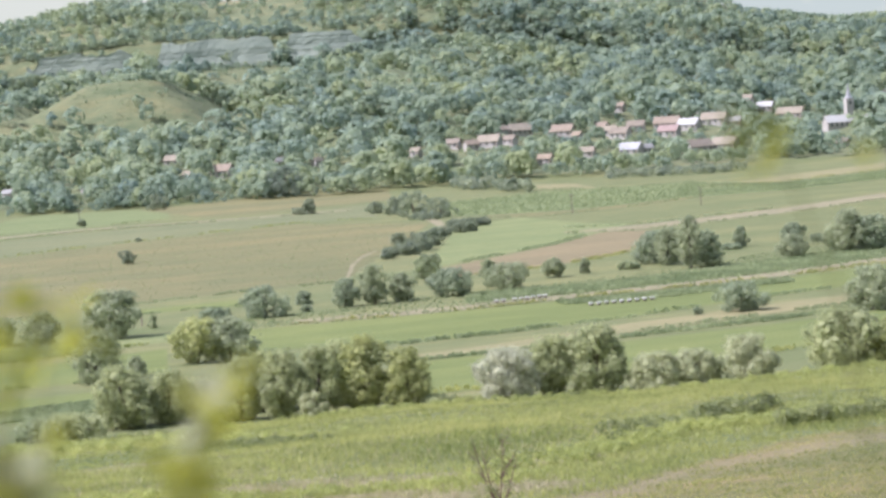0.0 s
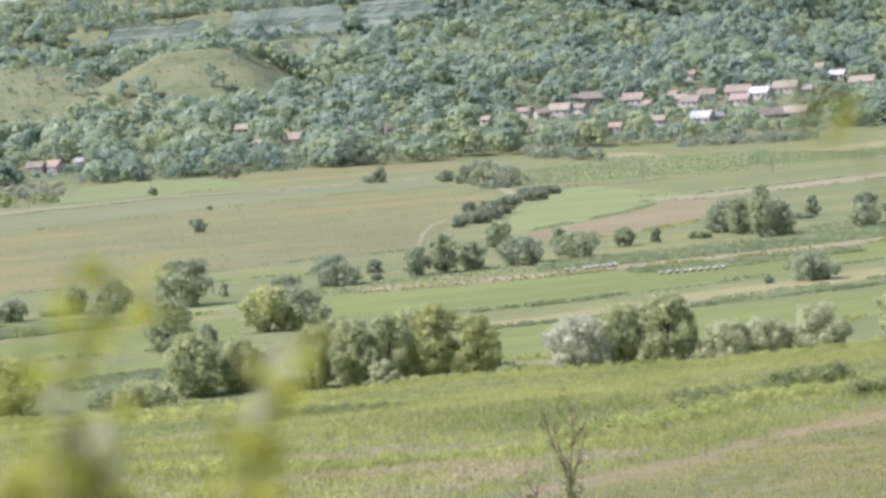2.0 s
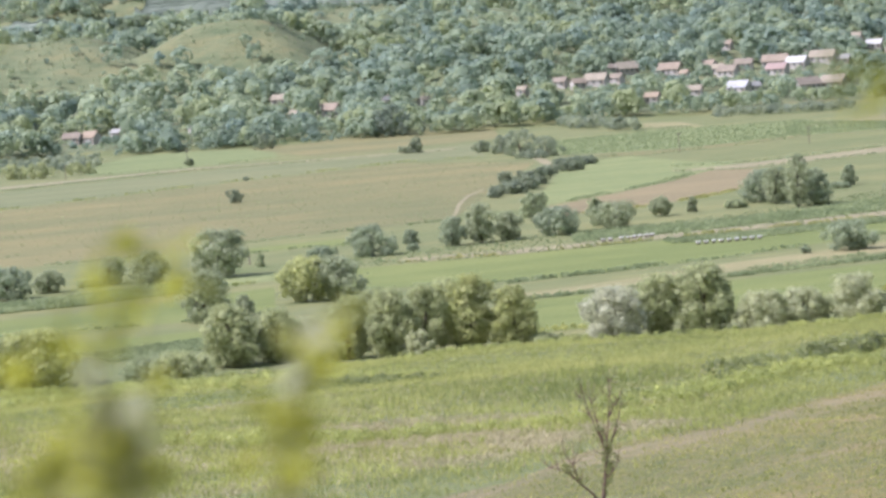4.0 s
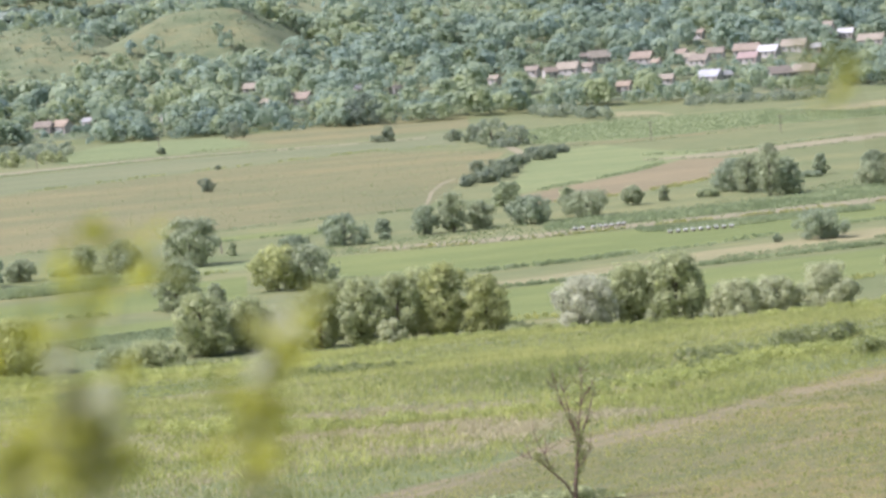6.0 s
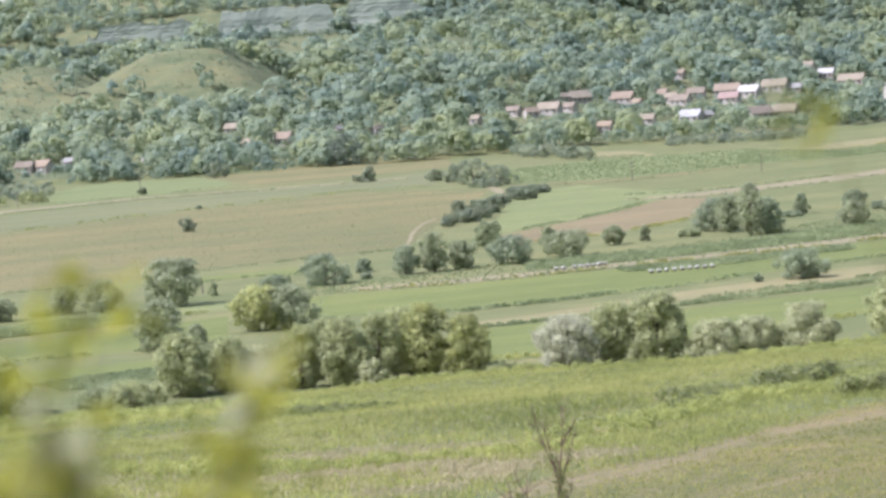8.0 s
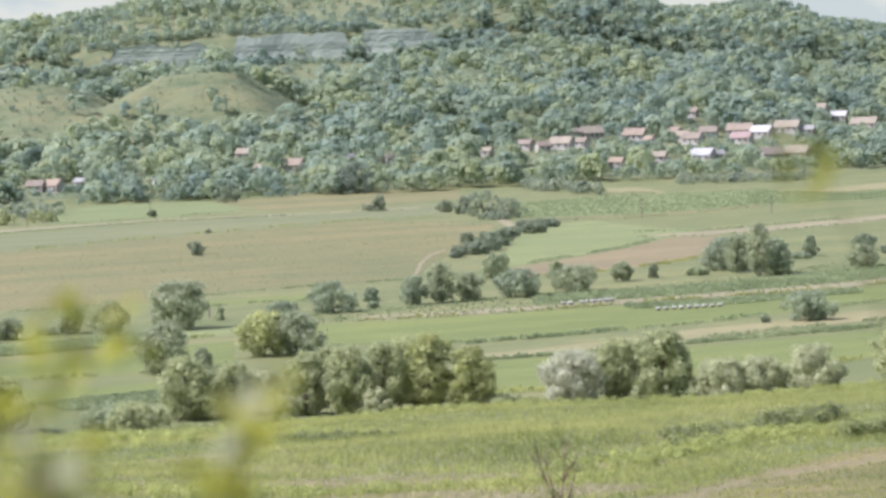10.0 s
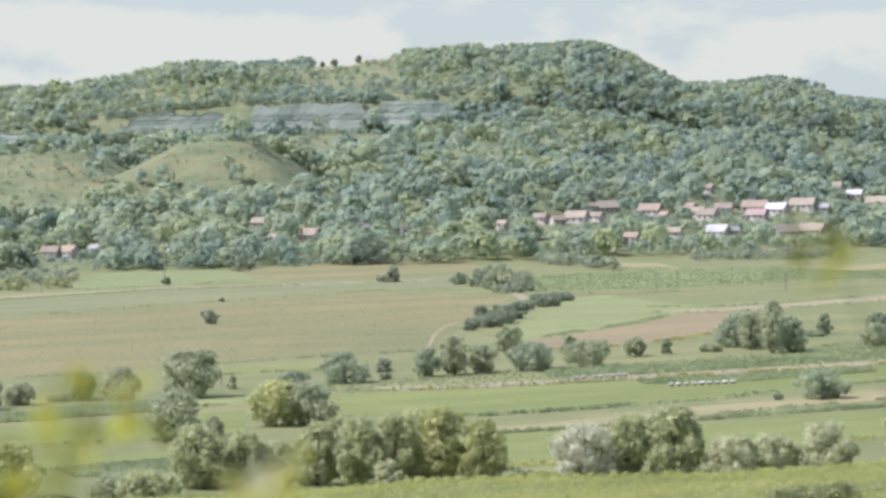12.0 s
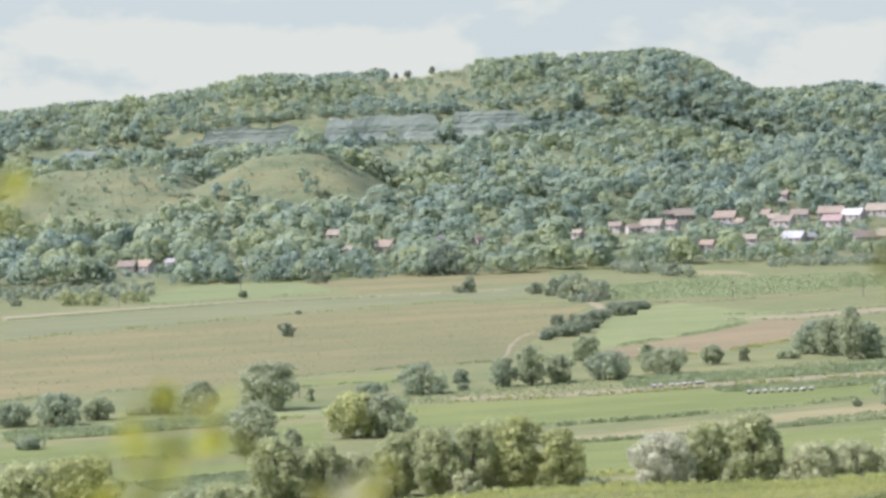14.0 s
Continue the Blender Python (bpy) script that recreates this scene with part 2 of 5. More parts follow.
# tile and sheet colours are greyed, with the distance haze put into them
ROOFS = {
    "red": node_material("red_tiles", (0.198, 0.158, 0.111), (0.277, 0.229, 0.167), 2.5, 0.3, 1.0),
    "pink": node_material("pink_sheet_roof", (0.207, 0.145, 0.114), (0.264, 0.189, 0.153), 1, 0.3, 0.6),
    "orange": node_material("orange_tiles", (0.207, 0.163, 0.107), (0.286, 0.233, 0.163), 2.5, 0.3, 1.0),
    "tan": node_material("tan_clay_tiles", (0.211, 0.183, 0.128), (0.290, 0.255, 0.185), 2.5, 0.3, 1.0),
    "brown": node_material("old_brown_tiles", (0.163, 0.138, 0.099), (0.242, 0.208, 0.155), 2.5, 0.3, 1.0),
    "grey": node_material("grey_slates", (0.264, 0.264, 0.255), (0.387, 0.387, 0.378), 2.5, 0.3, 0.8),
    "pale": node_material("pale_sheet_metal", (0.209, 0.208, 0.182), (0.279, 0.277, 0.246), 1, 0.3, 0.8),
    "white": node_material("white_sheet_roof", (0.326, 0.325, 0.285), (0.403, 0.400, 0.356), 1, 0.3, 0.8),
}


# ---- the lie of the land ----
SKY_A = (-0.60, -0.20, -0.1575, -0.1069, -0.0906, -0.0563, -0.0281, -0.0088, 0.0104, 0.0367, 0.0629, 0.0749, 0.0819, 0.0929, 0.107, 0.1252, 0.1433, 0.1473, 0.1589, 0.20, 0.60)
SKY_E = (0.024, 0.034, 0.0368, 0.0428, 0.0454, 0.0473, 0.0464, 0.0471, 0.0497, 0.0506, 0.0494, 0.0457, 0.0415, 0.0358, 0.0369, 0.0369, 0.033, 0.0289, 0.0272, 0.0235, 0.018)
RISE_Y = (1290, 1360, 1450, 1560, 1650, 1770, 1800, 1815, 1870, 1950, 2000, 2060, 2150, 2700, 4600)
RISE_G = (0.0, 0.035, 0.13, 0.27, 0.39, 0.555, 0.58, 0.73, 0.815, 0.945, 1.0, 1.015, 1.0, 0.6, 0.3)
MOUNDS = ((-117, 1600, 20, 0.70, 63.5), (-224, 1600, 27, 0.52, 59.5), (20, 1660, 16, 0.50, 62.0))


def smooth(e0, e1, v):
    t = np.clip((v - e0) / (e1 - e0), 0, 1)
    return t * t * (3 - 2 * t)


def height(x, y):
    """The lie of the land: the near hillside, its brow, the flat valley floor, and the wooded hill behind it."""
    x, y = np.asarray(x, float), np.asarray(y, float)
    brow = 4.5 + 0.025 * np.clip(x, -60, 60)
    near = np.where(y < 60, 35.4 - 10.6 * np.clip(y, -300, 60) / 60, 24.8 + (brow - 24.8) * (y - 60) / 240)
    roll = 0.35 * np.sin(x * 0.11 + 1) * np.sin(y * 0.07) * smooth(70, 130, y)
    near = (near + roll) * (1 - smooth(298, 338, y))
    a = x / np.maximum(y, 300)
    top = 37 + 2000 * np.interp(a, SKY_A, SKY_E) - 7
    hill = top * np.interp(y, RISE_Y, RISE_G)
    gully = 4.5 * np.sin(x * 0.041 + 0.6 + 0.004 * y) + 3.0 * np.sin(x * 0.017 + y * 0.013) + 2.0 * np.sin(x * 0.09 - y * 0.02)
    hill = hill + gully * smooth(1400, 1540, y) * (1 - smooth(1660, 1770, y)) + 0.4 * gully * smooth(1840, 1900, y)
    for mx, my, flat, steep, top_z in MOUNDS:
        # a flat crest with edges, straight flanks and a spur that runs down towards the valley
        across, along_y = x - mx - 0.3 * (y - my), 0.8 * np.abs(y - my)
        reach = (np.maximum(np.abs(across) - flat, 0) ** 7 + np.maximum(along_y - 6, 0) ** 7) ** (1 / 7)
        ribs = np.sin(across * 0.21 + 1.5 * np.sin(y * 0.05)) * np.minimum(reach * 0.05, 0.9)
        hill = np.maximum(hill, top_z - steep * reach + ribs + 0.6 * np.sin(x * 0.13 + my) + 0.4 * np.sin(x * 0.31) * np.sin(y * 0.2))
    return np.where(y < 338, near, hill)


def patchy(x, y, size, seed, stretch=1.0, heading=0.0):
    """Smooth patches from 0 to 1, about size metres across, longer by stretch along the heading."""
    table = np.random.default_rng(seed).uniform(size=(64, 64))
    x, y = np.asarray(x, float), np.asarray(y, float)
    u = (x * math.cos(heading) + y * math.sin(heading)) / (size * stretch) + 1000
    v = (y * math.cos(heading) - x * math.sin(heading)) / size + 1000
    i, j = np.floor(u).astype(int), np.floor(v).astype(int)
    fu, fv = u - i, v - j
    fu, fv = fu * fu * (3 - 2 * fu), fv * fv * (3 - 2 * fv)
    a, b = table[i % 64, j % 64], table[(i + 1) % 64, j % 64]
    c, d = table[i % 64, (j + 1) % 64], table[(i + 1) % 64, (j + 1) % 64]
    return (a * (1 - fu) + b * fu) * (1 - fv) + (c * (1 - fu) + d * fu) * fv


# ---- building helpers ----
def np_mesh(name, verts, quads=None, tris=None, material=None, flat=True, normals=None, tones=None):
    """One mesh from arrays of corners and faces, with soft normals and a tone for each corner where they are given."""
    me = bpy.data.meshes.new(name)
    parts = [(f, k) for f, k in ((quads, 4), (tris, 3)) if f is not None and len(f)]
    loops = np.concatenate([np.asarray(f, np.int32).ravel() for f, k in parts])
    sizes = np.concatenate([np.full(len(f), k, np.int32) for f, k in parts])
    starts = np.concatenate([[0], np.cumsum(sizes)[:-1]]).astype(np.int32)
    me.vertices.add(len(verts))
    me.vertices.foreach_set("co", np.asarray(verts, np.float32).ravel())
    me.loops.add(len(loops))
    me.loops.foreach_set("vertex_index", loops)
    me.polygons.add(len(sizes))
    me.polygons.foreach_set("loop_start", starts)
    me.polygons.foreach_set("use_smooth", np.full(len(sizes), not flat))
    me.update(calc_edges=True)
    if normals is not None:
        me.attributes.new("custom_normal", "FLOAT_VECTOR", "POINT").data.foreach_set("vector", np.asarray(normals, np.float32).ravel())
    if tones is not None:
        me.attributes.new("tone", "FLOAT", "POINT").data.foreach_set("value", np.asarray(tones, np.float32))
    if material:
        me.materials.append(material)
    return me


def child(name, data, parent, label=""):
    ob = new(name, data)
    ob.parent = parent
    return tagged(ob, label)


def part(name, bm, material, parent, label="", smooth_faces=False):
    me = bpy.data.meshes.new(name)
    bm.to_mesh(me)
    bm.free()
    me.materials.append(material)
    if smooth_faces:
        me.polygons.foreach_set("use_smooth", np.ones(len(me.polygons), bool))
    return child(name, me, parent, label)


def box(sx, sy, sz, at=(0, 0, 0), bevel=0.0):
    """A box that stands on at."""
    bm = bmesh.new()
    bmesh.ops.create_cube(bm, size=1.0, matrix=Matrix.Translation((at[0], at[1], at[2] + sz / 2)) @ Matrix.Diagonal((sx, sy, sz, 1)))
    if bevel:
        bmesh.ops.bevel(bm, geom=bm.edges[:], offset=bevel, segments=2, affect="EDGES")
    return bm


def thing(name, x, y, z, turn, label, category, group=""):
    ob = new(name)
    ob.matrix_basis = pose(x, y, z, 0, 0, turn)
    return tagged(ob, label, category, group)


def tube(points, radii, sides=6):
    """A tapered limb through points."""
    bm, rings = bmesh.new(), []
    pts = [Vector(p) for p in points]
    for i, (p, r) in enumerate(zip(pts, radii)):
        way = (pts[min(i + 1, len(pts) - 1)] - pts[max(i - 1, 0)]).normalized()
        turn = way.to_track_quat("Z", "Y").to_matrix()
        rings.append([bm.verts.new(p + turn @ Vector((r * math.cos(k * math.tau / sides), r * math.sin(k * math.tau / sides), 0))) for k in range(sides)])
    for a, b in zip(rings, rings[1:]):
        for k in range(sides):
            bm.faces.new((a[k], a[(k + 1) % sides], b[(k + 1) % sides], b[k]))
    bm.faces.new(rings[0][::-1])
    bm.faces.new(rings[-1])
    return bm


def unit(v):
    return v / np.maximum(np.linalg.norm(v, axis=-1, keepdims=True), 1e-9)


def puffs(rng, centres, radii, hubs, leaves, size, jitter=0.4, loose=(0.84, 1.06), up=0.3, hub_share=0.5, lobe_tone=0.3, rough=0.2, tones=None, lift=0.45):
    """Leafy shells: blades on the outer side of every lobe, shaded as the lobe and its whole crown are rounded. Returns corners, normals and tones."""
    n = len(centres)
    out = unit(centres - hubs + 1e-6)[:, None, :]
    d = unit(rng.normal(size=(n, leaves, 3)) + 0.5 * out + np.array([0, 0, up]))
    p = centres[:, None, :] + d * radii[:, None, :] * rng.uniform(*loose, (n, leaves, 1))
    face = unit(d + rng.normal(size=d.shape) * jitter)
    u = unit(np.cross(face, rng.normal(size=d.shape)))
    w = np.cross(face, u)
    s = (np.broadcast_to(np.asarray(size, float).reshape(-1, 1), (n, 1)) * rng.uniform(0.6, 1.35, (n, leaves)))[..., None]
    corners = np.stack([p + u * s * 0.6, p + w * s, p - u * s * 0.6, p - w * s], axis=2)
    soft = unit(d + hub_share * unit(p - hubs[:, None, :]) + rng.normal(size=d.shape) * rough + np.array([0, 0, lift]))
    tones = rng.uniform(-lobe_tone, lobe_tone, n) if tones is None else tones
    return corners.reshape(-1, 3), np.repeat(soft.reshape(-1, 3), 4, axis=0), np.repeat(tones, leaves * 4)


def crown_mesh(name, layers, material):
    """One mesh of several layers of leafy shells."""
    v, nrm, tone = (np.concatenate([layer[k] for layer in layers]) for k in range(3))
    return np_mesh(name, v, np.arange(len(v)).reshape(-1, 4), material=material, normals=nrm, tones=tone)


def blades(rng, x, y, z, tall, wide, count, spread, lean=0.35, tone=None):
    """Upright pointed blades, count to a tuft, lit as a soft sward. Returns what np_mesh takes: corners, quads, normals and tones."""
    n = len(x)
    root = np.stack([x, y, z], -1)[:, None, :] + np.concatenate([rng.normal(size=(n, count, 2)) * spread, np.zeros((n, count, 1))], -1)
    h = (tall * rng.uniform(0.6, 1.25, (n, 1)))[:, :, None] * rng.uniform(0.7, 1.2, (n, count, 1))
    way = unit(np.concatenate([rng.normal(size=(n, count, 2)) * lean, np.ones((n, count, 1))], -1))
    ang = rng.uniform(0, math.tau, (n, count))
    side = np.stack([np.cos(ang), np.sin(ang), np.zeros_like(ang)], -1) * wide * 0.5
    mid, tip = root + way * h * 0.55, root + way * h + np.concatenate([way[..., :2] * h * 0.35, -0.12 * h], -1)
    v = np.stack([root, mid + side, tip, mid - side], axis=2)
    soft = unit(np.concatenate([rng.normal(size=(n, count, 2)) * 0.75, np.ones((n, count, 1))], -1))
    tones = np.zeros(n) if tone is None else tone
    return dict(verts=v.reshape(-1, 3), quads=np.arange(n * count * 4).reshape(-1, 4), normals=np.repeat(soft.reshape(-1, 3), 4, axis=0), tones=np.repeat(tones, count * 4))


# ---- ground ----
gy = np.concatenate([np.arange(-400, 0, 40), np.arange(0, 340, 4), np.arange(340, 1280, 20), np.arange(1280, 2120, 8), np.arange(2120, 4700, 90)])
ga = np.concatenate([[-6, -3, -1.5, -0.8, -0.5, -0.38], np.linspace(-0.3, 0.3, 121), [0.38, 0.5, 0.8, 1.5, 3, 6]])
GX = ga[None, :] * (np.clip(gy, 0, 4000)[:, None] + 60)
GY = np.broadcast_to(gy[:, None], GX.shape)
GZ = height(GX, GY)
rows_n, cols_n = GX.shape
gi = np.arange(rows_n * cols_n).reshape(rows_n, cols_n)
gq = np.stack([gi[:-1, :-1], gi[:-1, 1:], gi[1:, 1:], gi[1:, :-1]], -1).reshape(-1, 4)
ground_mesh = np_mesh("ground", np.stack([GX, GY, GZ], -1).reshape(-1, 3), gq, material=M_MEADOW, flat=False)
ground_mesh.materials.append(M_HILL)
ground_mesh.polygons.foreach_set("material_index", (GY[:-1, :-1].ravel() > 1325).astype(np.int32))
tagged(new("ground", ground_mesh),
       "green and yellowish meadow land with a wooded hill", "ground", kind="structure")


def along(line, n):
    """n places evenly spread along a line of corners."""
    p = np.array(line, float)
    d = np.concatenate([[0], np.cumsum(np.linalg.norm(np.diff(p, axis=0), axis=1))])
    s = np.linspace(0, d[-1], n)
    return np.stack([np.interp(s, d, p[:, 0]), np.interp(s, d, p[:, 1])], -1)


def strip_point(far, near, u, v):
    """The place u along and v across a strip between two lines."""
    a, b = along(far, 200), along(near, 200)
    k = np.clip(u * 199, 0, 199)
    i = np.arange(200)
    pa = np.stack([np.interp(k, i, a[:, 0]), np.interp(k, i, a[:, 1])], -1)
    pb = np.stack([np.interp(k, i, b[:, 0]), np.interp(k, i, b[:, 1])], -1)
    return pa + (pb - pa) * v[:, None]


def field(name, label, category, far, near, material, lift=0.1, ragged=1.0, n=60, m=6):
    """A strip of land between its far and its near edge, laid on the ground, with uneven edges."""
    rng = np.random.default_rng(len(name) * 7 + n)
    a, b = along(far, n), along(near, n)
    wob = np.cumsum(rng.normal(size=(2, n, 1)), axis=1)
    wob = np.stack([np.convolve(np.pad(w[:, 0] - w.mean(), 6, "edge"), np.ones(13) / 13, "valid") for w in wob])[..., None] * 0.16 * ragged
    for line, w in ((a, wob[0]), (b, wob[1])):
        way = np.gradient(line, axis=0)
        across = unit(np.stack([-way[:, 1], way[:, 0]], -1))
        line += across * w[:, :1]
    g = a[:, None, :] + (b - a)[:, None, :] * np.linspace(0, 1, m)[None, :, None]
    z = height(g[..., 0], g[..., 1]) + lift
    i = np.arange(n * m).reshape(n, m)
    q = np.stack([i[:-1, :-1], i[:-1, 1:], i[1:, 1:], i[1:, :-1]], -1).reshape(-1, 4)
    return tagged(new(name, np_mesh(name, np.concatenate([g, z[..., None]], -1).reshape(-1, 3), q, material=material, flat=False)), label, category, kind="structure")


def crop_plants(name, label, far, near, count, tall, wide, material, blades_each=4, seed=5):
    rng = np.random.default_rng(seed)
    p = strip_point(far, near, rng.uniform(0, 1, count), rng.uniform(0, 1, count))
    made = blades(rng, p[:, 0], p[:, 1], height(p[:, 0], p[:, 1]), tall, wide, blades_each, 0.12 * tall)
    return tagged(new(name, np_mesh(name, material=material, **made)), label, "crop", kind="stuff")


# ---- fields, tracks and lanes of the valley ----
FIELD = {
    "dry_meadow": (((-144.6, 777.5), (-130.2, 815.9), (-87, 884), (-17, 972), (28, 907)), ((-99.9, 536.0), (-89.2, 557.3), (-62.2, 568.3), (-35.2, 598.7), (-1.1, 620.2))),
    "green_strip": (((-164, 915), (-152, 952), (-95, 1024), (-19, 1075), (14, 1140)), ((-141.8, 788.7), (-131.3, 823.2), (-88, 892), (-18, 983), (12, 981))),
    "farm_track": (((-177, 984), (-160, 1004), (-99, 1065), (-49, 1070), (3, 1086)), ((-170, 948), (-155, 972), (-96, 1041), (-48, 1052), (3, 1074))),
    "fresh_meadow": (((-148, 1146), (-143, 1291), (-78, 1260)), ((-136, 1054), (-100, 1078), (-70, 1121))),
    "straw_meadow": (((-91, 1262), (-39, 1318), (22, 1326)), ((-54, 1105), (-33, 1110), (20, 1173))),
    "maize_far": (((38, 1089), (84, 1141), (141, 1136), (166, 1053), (219, 1114)), ((38, 944), (78, 936), (121, 978), (155, 985), (204, 1038))),
    "stubble_patch": (((87, 1254), (100, 1226), (107, 1170)), ((83, 1180), (95, 1163), (105, 1148))),
    "straw_field": (((141, 1085), (181, 1145), (243, 1235)), ((138, 1066), (170, 1077), (224, 1142))),
    "foot_path": (((37, 935), (67, 922), (98, 944), (123, 977)), ((36, 917), (66, 904), (96, 930), (122, 967))),
    "clover_field": (((35, 860), (57, 900), (74, 827), (85, 810)), ((19.5, 645.2), (35.9, 682.5), (54.0, 721.6), (70, 768))),
    "ploughed_field": (((17.9, 634.5), (36.9, 676.9), (55.4, 720.9), (71, 767), (84, 761)), ((24.6, 610.4), (41.4, 620.9), (57.0, 641.6), (70.2, 667.8), (80.6, 718.2))),
    "dirt_track": (((62, 782), (80, 790), (105, 811), (132, 840), (178, 905)), ((61, 775), (78, 767), (101, 783), (127, 807), (169, 862))),
    "bean_strip": (((23.2, 549.5), (51.6, 556.7), (72.6, 570.9), (93.4, 594.4), (121.9, 621.9)), ((22.1, 524.3), (49.6, 535.5), (69.3, 545.4), (87.1, 554.7), (113.0, 576.8))),
    "dirt_road": (((-10.6, 511.1), (6.0, 514.5), (21.9, 519.8), (49.3, 532.4), (68.9, 542.1), (86.9, 553.0), (113.0, 576.8)), ((-10.4, 502.7), (5.9, 503.2), (21.4, 508.2), (48.5, 523.3), (67.5, 531.1), (84.8, 540.0), (109.9, 560.9))),
    "crop_field": (((-20.2, 493.6), (0.8, 499.3), (21.3, 506.8), (47.8, 515.9), (84.0, 535.2), (108.5, 554.1)), ((-18.5, 448.7), (0.6, 445.7), (18.7, 447.3), (42.8, 462.4), (77.6, 494.7), (100.0, 510.8))),
    "dry_strip": (((9.1, 422.7), (27.1, 436.3), (45.6, 453.3), (74.4, 474.1), (95.7, 488.9)), ((8.9, 413.2), (26.2, 422.2), (43.8, 436.0), (71.2, 454.1), (91.7, 468.8))),
    "wheat_field": (((8.7, 407.7), (30.1, 417.3), (43.2, 421.7), (67.9, 433.6), (87.2, 446.0)), ((7.7, 362.4), (26.3, 367.0), (38.0, 371.9), (60.9, 389.3), (78.0, 399.2))),
    "left_crop": (((-79.7, 435.7), (-61.9, 441.3), (-45.2, 452.7), (-30.4, 465.5)), ((-74.4, 406.6), (-57.5, 409.6), (-41.2, 411.9), (-27.7, 422.5))),
    "left_crop_near": (((-71.3, 389.3), (-55.1, 392.0), (-43.4, 394.2), (-37.4, 397.8)), ((-67.7, 369.6), (-52.2, 371.3), (-41.7, 377.9), (-36.0, 382.8))),
    "left_strip": (((-84.7, 463.4), (-66.3, 473.2), (-48.7, 489.0), (-19.9, 511.2)), ((-82.4, 450.8), (-64.4, 459.0), (-46.6, 467.8), (-19.2, 493.3))),
    "green_edge": (((-42.7, 568.5), (-31.7, 577.0), (-21.3, 582.5)), ((-41.7, 554.7), (-30.8, 561.1), (-20.6, 561.0))),
    "lane": (((8.4, 748.6), (4.1, 723.7), (1.0, 681.8), (-0.6, 630.7)), ((8.9, 744.0), (4.8, 716.3), (1.8, 676.5), (0.0, 628.3))),
    "lane_end": (((27, 956), (32, 914), (33, 870)), ((27, 937), (31, 854), (28, 824))),
}
field("dry_meadow", "wide meadow of dry tan grass", "field", *FIELD["dry_meadow"], M_DRY, 0.006, 1.5)
field("green_strip", "strip of light green grass", "field", *FIELD["green_strip"], M_PALE_MEADOW, 0.007, 1.5)
field("farm_track", "pale farm track along the meadow", "track", *FIELD["farm_track"], M_DIRT, 0.053, 0.5)
field("fresh_meadow", "bright green mown meadow", "field", *FIELD["fresh_meadow"], M_LOW, 0.011, 1.5)
field("straw_meadow", "pale dry grass below the forest", "field", *FIELD["straw_meadow"], M_DRY, 0.012, 1.5)
field("maize_far", "dark green maize field below the village", "field", *FIELD["maize_far"], M_LOW, 0.013, 1.5)
field("stubble_patch", "small straw-coloured stubble patch", "field", *FIELD["stubble_patch"], M_STRAW, 0.015, 1.5)
field("straw_field", "straw-coloured harvested field", "field", *FIELD["straw_field"], M_STRAW, 0.017, 1.5)
field("foot_path", "thin dry path between fields", "field", *FIELD["foot_path"], M_DRY, 0.062, 0.5)
field("clover_field", "light green clover field", "field", *FIELD["clover_field"], M_CLOVER, 0.019, 1.5)
field("ploughed_field", "brown ploughed field", "field", *FIELD["ploughed_field"], M_SOIL, 0.021, 1.5)
field("dirt_track", "pale dirt track on the plain", "track", *FIELD["dirt_track"], M_DIRT, 0.067, 0.5)
field("bean_strip", "strip of green leafy crop", "field", *FIELD["bean_strip"], M_LOW, 0.024, 1.5)
field("dirt_road", "straight dusty dirt road", "track", *FIELD["dirt_road"], M_DIRT, 0.070, 0.5)
field("crop_field", "bright green young crop field", "field", *FIELD["crop_field"], M_CROP, 0.027, 1.5)
field("dry_strip", "strip of tall dry grass", "field", *FIELD["dry_strip"], M_STRAW, 0.028, 1.5)
field("wheat_field", "even green crop field", "field", *FIELD["wheat_field"], M_CROP, 0.030, 1.5)
field("left_crop", "green crop field by the willows", "field", *FIELD["left_crop"], M_CROP, 0.032, 1.5)
field("left_crop_near", "green crop strip by the bank", "field", *FIELD["left_crop_near"], M_CROP, 0.033, 1.5)
field("left_strip", "strip of green maize", "field", *FIELD["left_strip"], M_LOW, 0.035, 1.5)
field("green_edge", "narrow bright green strip", "field", *FIELD["green_edge"], M_CROP, 0.036, 1.5)
field("lane", "curving pale dirt lane", "track", *FIELD["lane"], M_DIRT, 0.082, 0.5)
field("lane_end", "bend of a pale dirt lane", "track", *FIELD["lane_end"], M_DIRT, 0.083, 0.5)

